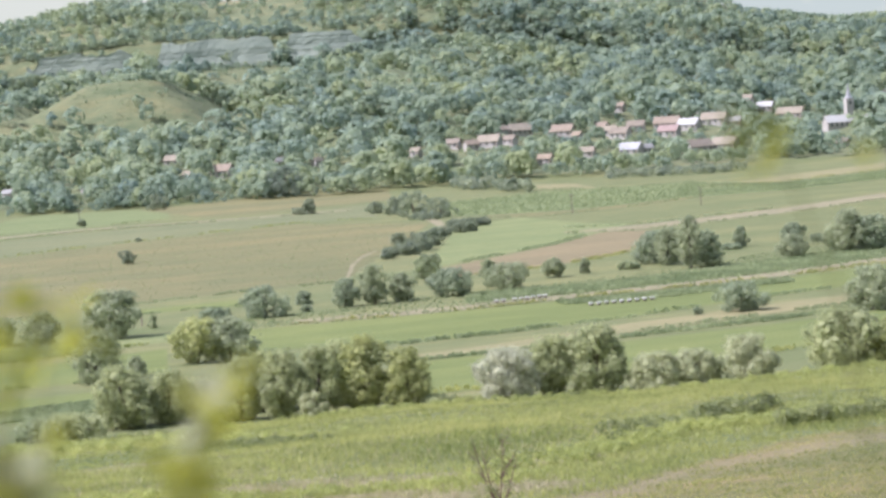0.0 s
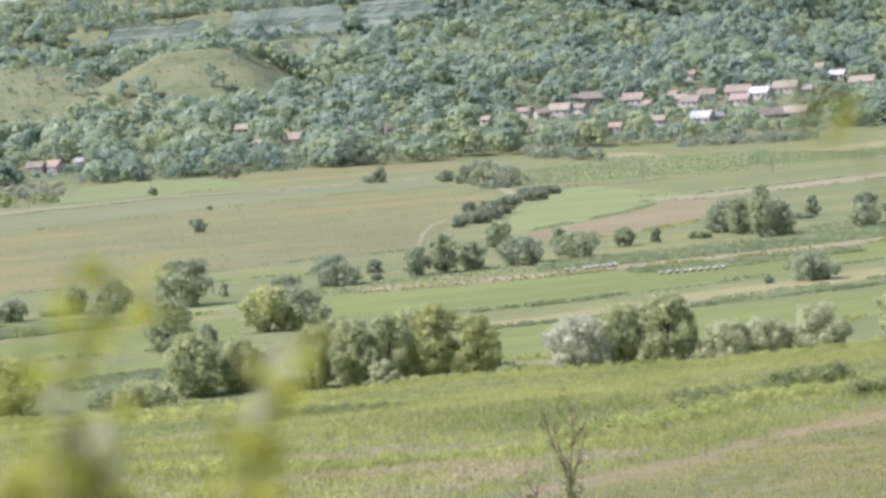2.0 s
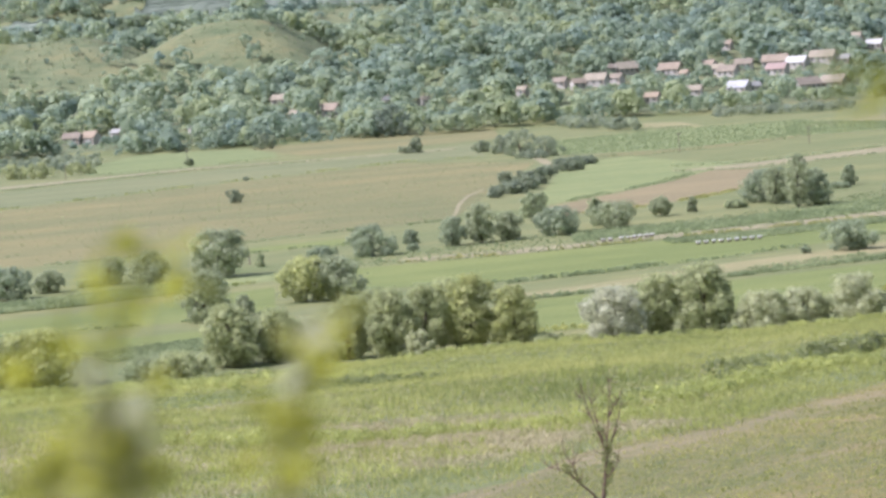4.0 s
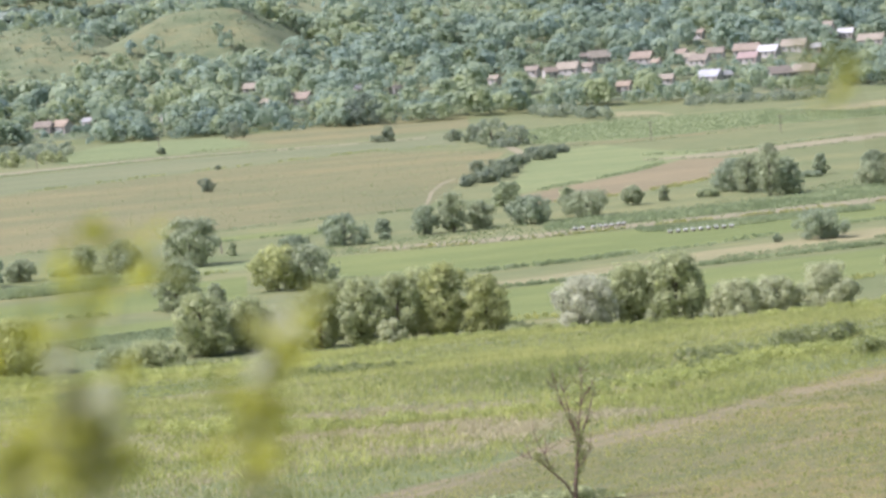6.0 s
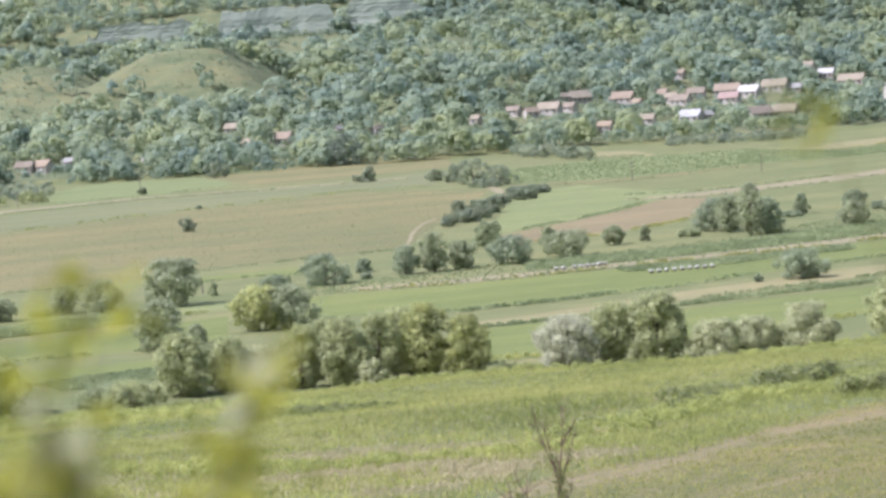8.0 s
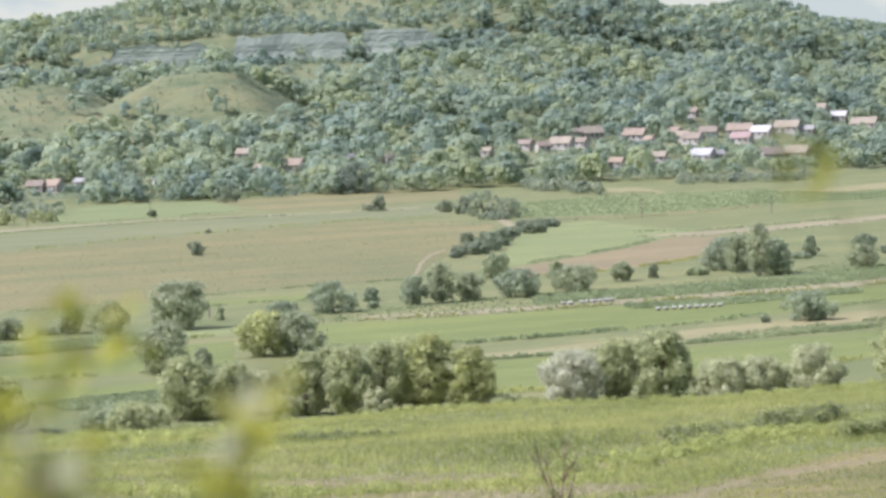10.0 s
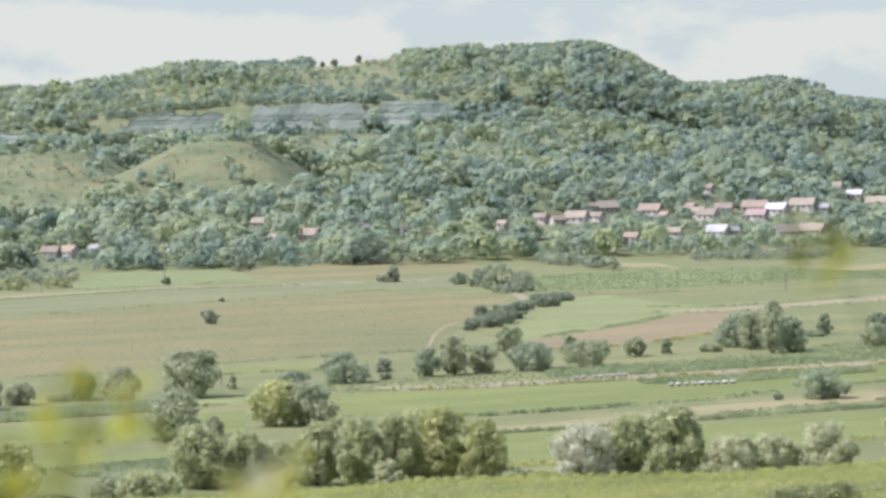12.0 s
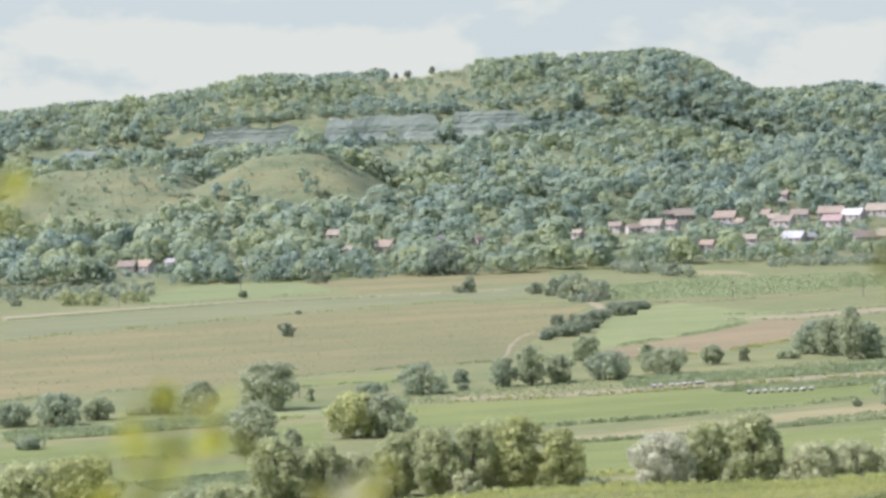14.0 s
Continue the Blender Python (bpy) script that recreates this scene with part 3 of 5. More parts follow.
HOUSES = (
    (118.3, 1476.0, 13.4, "red"),
    (125.3, 1461.5, 4.4, "orange"),
    (139.6, 1481.0, 9.0, "red"),
    (143.7, 1468.0, 7.4, "tan"),
    (147.6, 1457.0, 10.3, "brown"),
    (158.1, 1477.0, 9.0, "brown"),
    (174.9, 1478.0, 13.4, "red"),
    (172.4, 1450.5, 10.5, "pink"),
    (184.7, 1463.5, 11.2, "white"),
    (200.1, 1478.5, 13.4, "tan"),
    (209.8, 1475.5, 7.5, "pale"),
    (230.8, 1592.5, 14.5, "tan"),
    (245.4, 1594.0, 9.0, "white"),
    (156.4, 1546.5, 6.9, "red"),
    (136.2, 1570.0, 3.2, "tan"),
    (200.3, 1541.5, 5.3, "tan"),
    (101.3, 1372.0, 7.2, "orange"),
    (123.5, 1393.0, 7.9, "tan"),
    (146.0, 1393.0, 11.3, "grey"),
    (153.1, 1393.5, 6.8, "pale"),
    (179.1, 1387.5, 12.6, "brown"),
    (193.2, 1392.0, 12.7, "tan"),
    (39.3, 1418.0, 5.2, "tan"),
    (59.2, 1433.0, 7.2, "brown"),
    (67.9, 1428.0, 7.2, "red"),
    (77.9, 1436.0, 11.6, "tan"),
    (86.5, 1473.0, 6.5, "brown"),
    (96.1, 1479.0, 12.0, "tan"),
    (88.7, 1442.5, 7.3, "brown"),
    (-190.3, 1472.5, 8.6, "pale"),
    (-183.6, 1371.0, 8.9, "brown"),
    (-174.2, 1369.0, 10.0, "orange"),
    (-162.5, 1378.0, 5.6, "pale"),
    (-123.2, 1371.5, 5.5, "white"),
    (-135.1, 1435.5, 3.5, "orange"),
    (-85.1, 1449.5, 8.8, "tan"),
    (-58.4, 1402.5, 10.8, "red"),
    (-29.9, 1425.5, 5.8, "pale"),
    (-10.9, 1413.0, 5.7, "tan"),
    (-75.4, 1401.5, 4.5, "tan"),
    (257.3, 1579.5, 14.7, "tan"),
    (283.4, 1500.5, 7.3, "pale"),
    (306.3, 1558.5, 6.9, "pale"),
    (250.5, 1382.0, 5.0, "brown"),
)

crop_plants("bean_rows", "rows of leafy green field crop", *FIELD["bean_strip"], 6000, 0.7, 0.35, M_MAIZE, 3)
crop_plants("bean_rows_by_hives", "rows of leafy green crop behind the beehives", ((38, 512), (60, 519), (84, 533)), ((39, 503), (58, 505), (84, 522)), 2400, 0.7, 0.35, M_MAIZE, 3)
crop_plants("maize_row", "thin line of tall green maize", ((8, 444), (24, 452), (34, 460)), ((8, 441), (24, 450), (34, 458)), 170, 0.8, 0.35, M_MAIZE, 4)
crop_plants("maize_edge", "dense edge of tall green maize", ((9, 412), (26, 420), (36, 426)), ((9, 410), (26, 418), (36, 424)), 300, 0.6, 0.3, M_MAIZE, 4)
crop_plants("maize_block", "block of tall dark green maize", ((42, 430), (71, 446), (95, 462)), ((41, 425), (69, 440), (92, 455)), 900, 0.6, 0.3, M_MAIZE, 4)
crop_plants("left_maize", "rows of green maize beside the meadow", ((-84, 464), (-66, 473), (-49, 488)), ((-80, 446), (-62, 454), (-46, 466)), 3500, 0.8, 0.35, M_MAIZE, 3)
crop_plants("cabbage_rows", "rows of pale green leafy vegetables", ((-50, 372), (-42, 380), (-31, 386)), ((-46, 362), (-38, 366), (-29, 374)), 1600, 0.5, 0.4, M_MAIZE, 4)
crop_plants("far_maize", "far field of dark green maize", *FIELD["maize_far"], 8000, 0.7, 0.4, M_MAIZE, 3)
crop_plants("hedge_line", "thin dark line of weeds beside the track", ((64, 812), (80, 806), (96, 812), (130, 846)), ((64, 806), (80, 801), (96, 808), (130, 842)), 260, 0.6, 0.5, LEAVES["green"], 4)
crop_plants("ditch_line", "dark line of ditch weeds below the farm track", ((-168, 950), (-153, 973), (-96, 1043), (-48, 1054)), ((-168, 946), (-153, 969), (-96, 1039), (-48, 1050)), 700, 0.6, 0.45, LEAVES["green"], 4)
crop_plants("meadow_tufts", "scattered dry grass tufts in the meadow", ((-150, 830), (-87, 890), (-17, 975), (28, 910)), ((-100, 560), (-62, 570), (-35, 600), (-1, 622)), 1300, 0.3, 0.4, M_MAIZE, 3)
crop_plants("verge_weeds", "rough weeds along the valley fields", ((-20, 520), (20, 550), (60, 575), (110, 640)), ((-20, 495), (20, 505), (60, 530), (110, 560)), 1500, 0.5, 0.3, M_MAIZE, 4)


def border_weeds(name, label, edge, per_metre, seed):
    """Rough tufts that grow along the border of a field."""
    rng = np.random.default_rng(seed)
    total = float(np.sum(np.linalg.norm(np.diff(np.array(edge, float), axis=0), axis=1)))
    count = int(total * per_metre)
    p = along(edge, 300)[rng.integers(0, 300, count)] + rng.normal(size=(count, 2)) * np.array([1.2, 1.0])
    clump = 0.5 + 0.5 * np.sin(p[:, 0] * 0.35 + seed) * np.sin(p[:, 0] * 0.083 + 2 * seed)
    p, clump = p[clump > 0.3], clump[clump > 0.3]
    made = blades(rng, p[:, 0], p[:, 1], height(p[:, 0], p[:, 1]), (0.35 + 0.4 * clump)[:, None], 0.3, 4, 0.25)
    return tagged(new(name, np_mesh(name, material=(M_MAIZE, M_GRASS, M_MAIZE)[seed % 3], **made)), label, "weeds", kind="stuff")


for k, (key, (far_edge, near_edge)) in enumerate(FIELD.items()):
    if key not in ("lane", "lane_end", "straw_meadow"):
        border_weeds("border_weeds", "uneven green weeds along a field border", near_edge, 3.0 if near_edge[0][1] < 700 else 1.2, k)


# ---- trees ----
TREE_LOOK = {"dark": "dense dark green leafy", "green": "mid-green leafy", "willow": "silvery green willow", "pale": "pale silver-leaved", "yellow": "yellowish green sunlit", "hazel": "bluish green haze-tinted", "sallow": "grey-green haze-dulled", "walnut": "dense very dark walnut", "osier": "pale olive osier"}


def tree(kind, x, y, tall, wide, clear=0.1, near=False):
    """A tree or bush: a trunk with limbs, and a crown of many leafy clumps; clear: the share of its height that is bare trunk."""
    rng = np.random.default_rng(int(abs(x * 31 + y * 7 + tall * 100)))
    # farther trees switch to leaf colours with haze painted in
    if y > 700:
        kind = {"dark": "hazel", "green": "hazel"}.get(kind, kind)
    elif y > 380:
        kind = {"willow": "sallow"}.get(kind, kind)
    bush = tall < 3.4 or clear < 0.03
    z = float(height(x, y))
    name = "bush" if bush else "tree"
    place = f"{'low' if tall < 2 else 'tall' if tall > 7 else 'medium'} {TREE_LOOK[kind]} {name} {'behind the grassy bank' if y < 375 else 'in the valley fields' if y < 700 else 'on the far meadow' if y < 1900 else 'on the open ridge'}"
    ob = thing(name, x, y, z, float(rng.uniform(0, 360)), place, name)
    lobes = int(np.clip(5.5 * wide + 3.4 * tall, 16, 66 if near else 50 if y < 700 else 17))
    lo = 0.0 if bush else tall * (0.02 + 0.55 * clear)
    span = tall - lo
    # lobes on the crown's outline: full in the lower half, rounded at the top, each reaching out by its own amount
    t = (np.arange(lobes) + rng.uniform(0, 1, lobes)) / lobes
    ang = np.arange(lobes) * 2.4 + rng.uniform(-0.6, 0.6, lobes)
    outline = np.where(t > 0.36, np.sqrt(np.clip(1 - ((t - 0.36) / 0.68) ** 2, 0.02, 1)), (0.8 if bush else 0.62) + (0.2 if bush else 0.38) * t / 0.36)
    size_r = np.clip((0.132 if y < 700 else 0.165) * wide * rng.uniform(0.6, 1.4, lobes), 0.075 * tall, (0.19 if tall > 3.4 else 0.4) * tall)
    reach = np.maximum(wide * 0.55 * outline * rng.uniform(0.72, 1.1, lobes) - size_r * 0.9, 0.05) * np.where(rng.uniform(size=lobes) < 0.22, 0.5, 1.0)
    c = np.stack([np.cos(ang) * reach, np.sin(ang) * reach, lo + span * t], -1)
    # the crown leans a little and its top is uneven
    c[:, :2] += rng.normal(size=2) * 0.03 * wide * t[:, None]
    c[:, 2] -= 0.16 * tall * np.clip(np.sin(ang * 1.0 + rng.uniform(0, 6)) , 0, 1) * t
    r = size_r[:, None] * np.array([1, 1, 0.9 if kind not in ("willow", "pale") else 1.12])
    c[:, 2] = np.clip(c[:, 2], r[:, 2] * 0.8, tall - r[:, 2] * 0.95)
    c = np.concatenate([c, [[0, 0, lo + span * 0.42]]])
    r = np.concatenate([r, [[wide * 0.30, wide * 0.30, span * 0.38]]])
    size = np.clip(y / 4950 * 1.5, 0.092, 0.34)
    hub = np.broadcast_to(np.array([0, 0, lo + span * 0.45]), c.shape)
    own = rng.uniform(-0.3, 0.3, len(c))
    layers = [puffs(rng, c, r * 0.84, hub, 20, r.mean(axis=1) * 0.36, jitter=0.15, loose=(0.85, 1.0), tones=own),
              puffs(rng, c, r, hub, 112 if near else 42 if y < 700 else 40, size * 1.1, jitter=0.6, loose=(0.72, 1.2), rough=0.5, tones=own)]
    # sprigs that stand out of every lobe
    sprigs = 10 if near else 5
    way = unit(rng.normal(size=(len(c), sprigs, 3)) + np.array([0, 0, 0.45]))
    sc = (c[:, None, :] + way * r[:, None, :] * rng.uniform(0.95, 1.34, (len(c), sprigs, 1))).reshape(-1, 3)
    sc[:, 2] = np.maximum(sc[:, 2], 0.05 * tall)
    sr = np.repeat(r, sprigs, axis=0) * rng.uniform(0.12, 0.3, (len(sc), 1))
    layers.append(puffs(rng, sc, sr, np.repeat(c, sprigs, axis=0), 7 if near else 5, size, jitter=0.6, loose=(0.3, 1.15), hub_share=1.2, tones=np.repeat(own, sprigs)))
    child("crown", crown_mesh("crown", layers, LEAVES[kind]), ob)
    top = c[np.argmax(c[:, 2])]
    girth = 0.03 * tall + 0.02
    part("trunk", tube([(0, 0, -0.3), (0.02 * tall, 0, tall * 0.25), (-0.03 * tall, 0.02 * tall, tall * 0.5), tuple(top * 0.9)], [girth * 1.3, girth, girth * 0.7, girth * 0.2]), M_BARK, ob)
    for k in rng.choice(lobes, 4, replace=False):
        foot = tall * float(rng.uniform(0.12, 0.4))
        part("limb", tube([(0, 0, foot), tuple(c[k] * (0.5, 0.5, 0.5) + np.array([0, 0, foot * 0.5 + 0.1])), tuple(c[k])], [girth * 0.6, girth * 0.4, girth * 0.12], 5), M_BARK, ob)
    return ob


tree("walnut", -26.0, 1296, 14.5, 19.0, 0)
tree("dark", -59.5, 767.5, 3.6, 4.6, 0.15)
tree("dark", -66.9, 915.5, 1.1, 1.9, 0)
tree("dark", -102.1, 1098.0, 2.6, 3.5, 0)
tree("green", -82.0, 1247.0, 7.0, 12.1, 0.05)
tree("dark", -12.5, 1065.0, 5.8, 5.9, 0)
tree("green", -15.1, 1067.0, 2.6, 8.4, 0)
tree("dark", 11.8, 1025.5, 4.1, 7.1, 0)
tree("green", 24.2, 968.5, 9.0, 13.4, 0.05)
tree("dark", 33.3, 948.0, 6.7, 10.5, 0)
tree("green", 18.5, 999.0, 6.4, 9.7, 0)
tree("green", 27.7, 936.5, 2.6, 12.9, 0)
tree("green", 37.3, 827.5, 2.7, 5.0, 0)
tree("green", 43.9, 864.0, 2.1, 4.0, 0)
tree("green", 33.5, 845.0, 3.1, 4.3, 0)
tree("green", 41.7, 891.0, 1.6, 10.3, 0)
tree("green", 24.0, 757.0, 4.6, 5.2, 0)
tree("green", 20.2, 731.5, 3.8, 5.4, 0)
tree("green", 16.8, 715.5, 3.3, 5.6, 0)
tree("dark", 14.1, 725.5, 2.6, 4.7, 0)
tree("dark", 11.0, 712.5, 2.3, 3.3, 0)
tree("green", 15.0, 774.5, 3.1, 5.0, 0)
tree("green", 20.0, 785.5, 2.5, 3.6, 0)
tree("green", 17.6, 611.5, 5.2, 6.8, 0)
tree("dark", -0.5, 538.0, 5.4, 5.5, 0.1)
tree("willow", 5.1, 539.5, 7.6, 6.5, 0.1)
tree("willow", 10.6, 544.0, 5.3, 5.8, 0.1)
tree("dark", 20.4, 547.5, 5.5, 9.1, 0.12)
tree("willow", 18.3, 583.5, 2.3, 4.0, 0)
tree("green", 29.2, 568.5, 5.5, 4.5, 0.08)
tree("willow", 31.9, 558.5, 5.2, 9.8, 0.08)
tree("willow", 43.3, 584.0, 4.0, 5.4, 0.25)
tree("willow", 50.4, 591.0, 3.3, 2.4, 0.3)
tree("dark", 67.0, 609.0, 7.1, 9.3, 0.05)
tree("willow", 69.3, 600.0, 8.0, 6.9, 0.08)
tree("willow", 72.3, 584.5, 10.9, 6.0, 0.08)
tree("dark", 76.7, 589.0, 7.4, 6.2, 0.05)
tree("green", 60.3, 595.0, 1.6, 4.7, 0)
tree("green", 76.8, 585.0, 2.8, 4.3, 0)
tree("dark", 92.6, 651.0, 4.7, 3.9, 0.05)
tree("dark", 89.1, 643.0, 1.3, 5.0, 0)
tree("dark", -15.5, 524.5, 5.7, 9.2, 0.02)
tree("dark", -8.8, 552.0, 2.7, 3.6, 0.05)
tree("dark", -8.2, 531.5, 1.3, 2.4, 0)
tree("dark", -25.6, 528.0, 2.1, 4.9, 0)
tree("green", -36.3, 516.5, 2.3, 2.1, 0.3)
tree("green", -25.2, 537.0, 1.5, 4.5, 0)
tree("willow", -42.2, 496.5, 8.6, 11.0, 0.1)
tree("willow", -37.0, 410.0, 7.5, 8.3, 0.12)
tree("willow", -32.3, 418.0, 3.0, 3.5, 0.05)
tree("green", -38.6, 411.5, 1.0, 1.3, 0)
tree("yellow", -23.8, 433.5, 7.0, 9.0, 0.12)
tree("willow", -18.7, 433.5, 6.8, 9.2, 0.12)
tree("willow", 95.6, 597.5, 5.1, 6.9, 0.05)
tree("dark", 107.6, 667.0, 3.8, 6.1, 0.1)
tree("dark", 110.6, 650.5, 1.8, 3.9, 0)
tree("willow", 108.7, 604.5, 9.3, 9.2, 0.05)
tree("dark", 114.6, 604.0, 7.6, 9.7, 0.05)
tree("dark", 65.2, 462.5, 4.9, 8.9, 0.05)
tree("dark", 57.7, 461.5, 1.2, 1.8, 0)
tree("willow", 84.4, 447.5, 7.3, 9.3, 0.1)
tree("dark", -77.2, 477.5, 5.6, 9.2, 0.05)
tree("willow", -71.6, 487.5, 3.9, 5.6, 0.05)
tree("dark", -85.2, 478.5, 4.1, 6.6, 0.05)
tree("dark", -65.5, 496.0, 1.3, 4.6, 0)
tree("dark", -74.4, 432.0, 1.9, 4.6, 0)
tree("willow", -61.7, 497.0, 5.0, 5.3, 0.15)
tree("willow", -53.8, 487.5, 6.1, 7.4, 0.15)
tree("willow", -168.2, 1075.5, 5.7, 10.4, 0)
tree("willow", -155.7, 1065.0, 5.8, 11.8, 0)
tree("willow", -142.9, 1081.0, 4.8, 11.5, 0)
tree("dark", -190.2, 1089.0, 2.6, 5.5, 0)
tree("willow", -28.4, 346, 7.7, 8.0, 0.03, True)
tree("willow", -23.2, 349, 6.3, 6.2, 0.04, True)
tree("osier", -19.6, 351, 5.0, 5.4, 0.03, True)
tree("willow", -14.0, 346, 7.7, 5.6, 0.06, True)
tree("willow", -9.0, 344, 8.4, 6.4, 0.08, True)
tree("willow", -4.4, 346, 8.6, 6.2, 0.08, True)
tree("yellow", 1.3, 347, 9.3, 7.2, 0.10, True)
tree("yellow", 6.4, 345, 7.7, 7.0, 0.08, True)
tree("willow", -11.6, 355, 7.6, 6.2, 0.1, True)
tree("willow", -1.7, 356, 8.2, 7.0, 0.1, True)
tree("osier", -5.3, 339, 3.7, 3.6, 0.02, True)
tree("osier", -16.6, 340, 3.0, 4.6, 0.0, True)
tree("pale", 18.8, 347, 6.5, 8.2, 0.02, True)
tree("willow", 24.8, 351, 7.4, 6.2, 0.08, True)
tree("willow", 30.5, 350, 8.5, 8.2, 0.09, True)
tree("osier", 37.4, 346, 4.9, 7.0, 0.02, True)
tree("osier", 42.6, 347, 4.9, 6.8, 0.02, True)
tree("osier", 49.5, 347, 6.2, 7.2, 0.03, True)
tree("yellow", -52.0, 336, 7.0, 10.9, 0.03, True)
tree("willow", -57.6, 338, 6.5, 10.1, 0.03, True)
tree("willow", -34.1, 335, 3.3, 7.3, 0, True)
tree("green", -37.5, 337, 3.0, 7.3, 0, True)
tree("willow", 10.1, 343, 1.7, 5.6, 0, True)
tree("yellow", 13.8, 341, 1.5, 4.6, 0, True)
tree("willow", 63.0, 350, 8.5, 11.1, 0.06, True)
tree("yellow", 68.4, 348, 7.2, 7.3, 0.05, True)



def woods(name, label, xs, ys, tall, seed, lobes=6, leaves=11, material=None, blade=1.0):
    """Far woods: every tree a few leafy clumps of unequal size, all in one mesh."""
    rng = np.random.default_rng(seed)
    n = len(xs)
    z = height(xs, ys)
    r = tall * rng.uniform(0.42, 0.60, n)
    dome = np.stack([xs, ys, z + tall * 0.50], -1)
    dome_r = np.stack([r * 0.92, r * 0.92, tall * 0.44], -1)
    d = unit(rng.normal(size=(n, lobes, 3)) + np.array([0, -0.25, 0.55]))
    c = (dome[:, None, :] + d * dome_r[:, None, :] * rng.uniform(0.6, 0.8, (n, lobes, 1))).reshape(-1, 3)
    rad = ((r[:, None] * rng.uniform(0.28, 0.46, (n, lobes)))[..., None] * np.array([1, 1, 0.9])).reshape(-1, 3)
    hubs = np.repeat(dome - np.array([0, 0, 0.1]) * tall[:, None], lobes, axis=0)
    own = rng.normal(size=n) * 0.5
    lobe_own = np.repeat(own, lobes) + rng.uniform(-0.15, 0.15, n * lobes)
    layers = [puffs(rng, dome, dome_r * 0.9, dome, 16, r * 0.36, jitter=0.15, loose=(0.9, 1.0), rough=0.05, tones=own, lift=0.9),
              puffs(rng, c, rad, hubs, leaves, np.repeat(np.clip(r * 0.2, 0.25, 1.25), lobes) * blade, jitter=0.13, loose=(0.94, 1.03), rough=0.05, tones=lobe_own, lift=0.6, hub_share=1.1)]
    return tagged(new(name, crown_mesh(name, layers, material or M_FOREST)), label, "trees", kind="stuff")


rng = np.random.default_rng(11)
n_try = 11000
fy = np.sqrt(rng.uniform(1290 ** 2, 2035 ** 2, n_try))
fx = rng.uniform(-0.195, 0.212, n_try) * fy
fa = fx / fy
edge_y = np.interp(fa, (-0.24, -0.16, -0.11, -0.08, 0.0, 0.02, 0.09, 0.13, 0.25), (1300, 1310, 1320, 1300, 1310, 1300, 1300, 1320, 1330))
grow = np.ones(n_try) * 0.62
for mx, my, flat, steep, top_z in MOUNDS:
    reach = np.sqrt((fx - mx) ** 2 + (0.7 * (fy - my)) ** 2)
    grow = np.where((reach < flat + {0.7: 42, 0.52: 52}.get(steep, 14)) & (fy < my + 12), 0.02, grow)
grow = np.where((fa > -0.038) & (fa < -0.011) & (fy > 1978), 0.0, grow)
grow = np.where((fa > -0.112) & (fa < 0.018) & (fy > 1768) & (fy < 1817), 0.4, grow)
thin = np.sin(fx * 0.045 + 1.3) * np.sin(fy * 0.031 + fx * 0.02) + 0.6 * np.sin(fx * 0.11 + fy * 0.07)
grow = np.where((thin < -0.75) & (fy < 1780) & (fx < 20), grow * 0.3, grow)
grow = np.where((fa > -0.12) & (fa < 0.02) & (fy > 1806) & (fy < 1890), grow * 1.1, grow)
grow = np.where((fa > -0.04) & (fa < 0.0) & (fy > 1690) & (fy < 1785), grow * 0.45, grow)
small = np.zeros(n_try, bool)
cap = np.full(n_try, 40.0)
for hx, hy, hw, _ in HOUSES:
    grow = np.where((np.abs(fx - hx) < hw * 0.55 + 3) & (fy < hy + 6) & (fy > hy - 95), np.where(fy > hy - 5, 0.0, 0.62), grow)
    cap = np.where((np.abs(fx - hx) < hw * 0.55 + 3) & (fy < hy + 6) & (fy > hy - 97), np.minimum(cap, 2.7 + 0.075 * np.clip(hy - fy, 0, 97)), cap)
near_church = (np.abs(fx / fy - 0.1785) < 0.0085) & (fy < 1520) & (fy > 1335)
grow = np.where(near_church & (fy > 1450), 0.03, grow)
small |= near_church
keep = (rng.uniform(size=n_try) < grow) & (fy > edge_y)
fx, fy, small, cap = fx[keep], fy[keep], small[keep], cap[keep]
tall = np.clip(rng.lognormal(2.18, 0.27, len(fx)), 4, 14) * np.interp(fy, (1300, 1500, 1650, 1800, 2090), (1.24, 1.3, 1.15, 0.98, 0.95))
tall = np.where((fy < 1480) & (fx > 30), tall * 0.85, tall)
fa = fx / fy
tall = np.where((fa > -0.12) & (fa < 0.02) & (fy > 1735) & (fy < 1800), np.minimum(tall, 4.5), tall)
tall = np.where((fa > -0.040) & (fa < -0.009) & (fy > 1850), np.minimum(tall, 4.0), tall)
tall = np.minimum(np.where(small, np.clip(tall * 0.38, 1.8, 3.4), tall), cap * rng.uniform(0.7, 1.15, len(fx)))
tall = np.where(fy > 1945, np.minimum(tall, 7.0), tall)
tall = np.where((fa > -0.12) & (fa < 0.02) & (fy > 1806) & (fy < 1890), np.minimum(tall, 6.5), tall)
sel = fy < 1530
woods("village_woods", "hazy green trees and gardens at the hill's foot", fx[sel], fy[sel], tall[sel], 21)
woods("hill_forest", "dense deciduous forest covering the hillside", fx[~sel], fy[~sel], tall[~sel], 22)
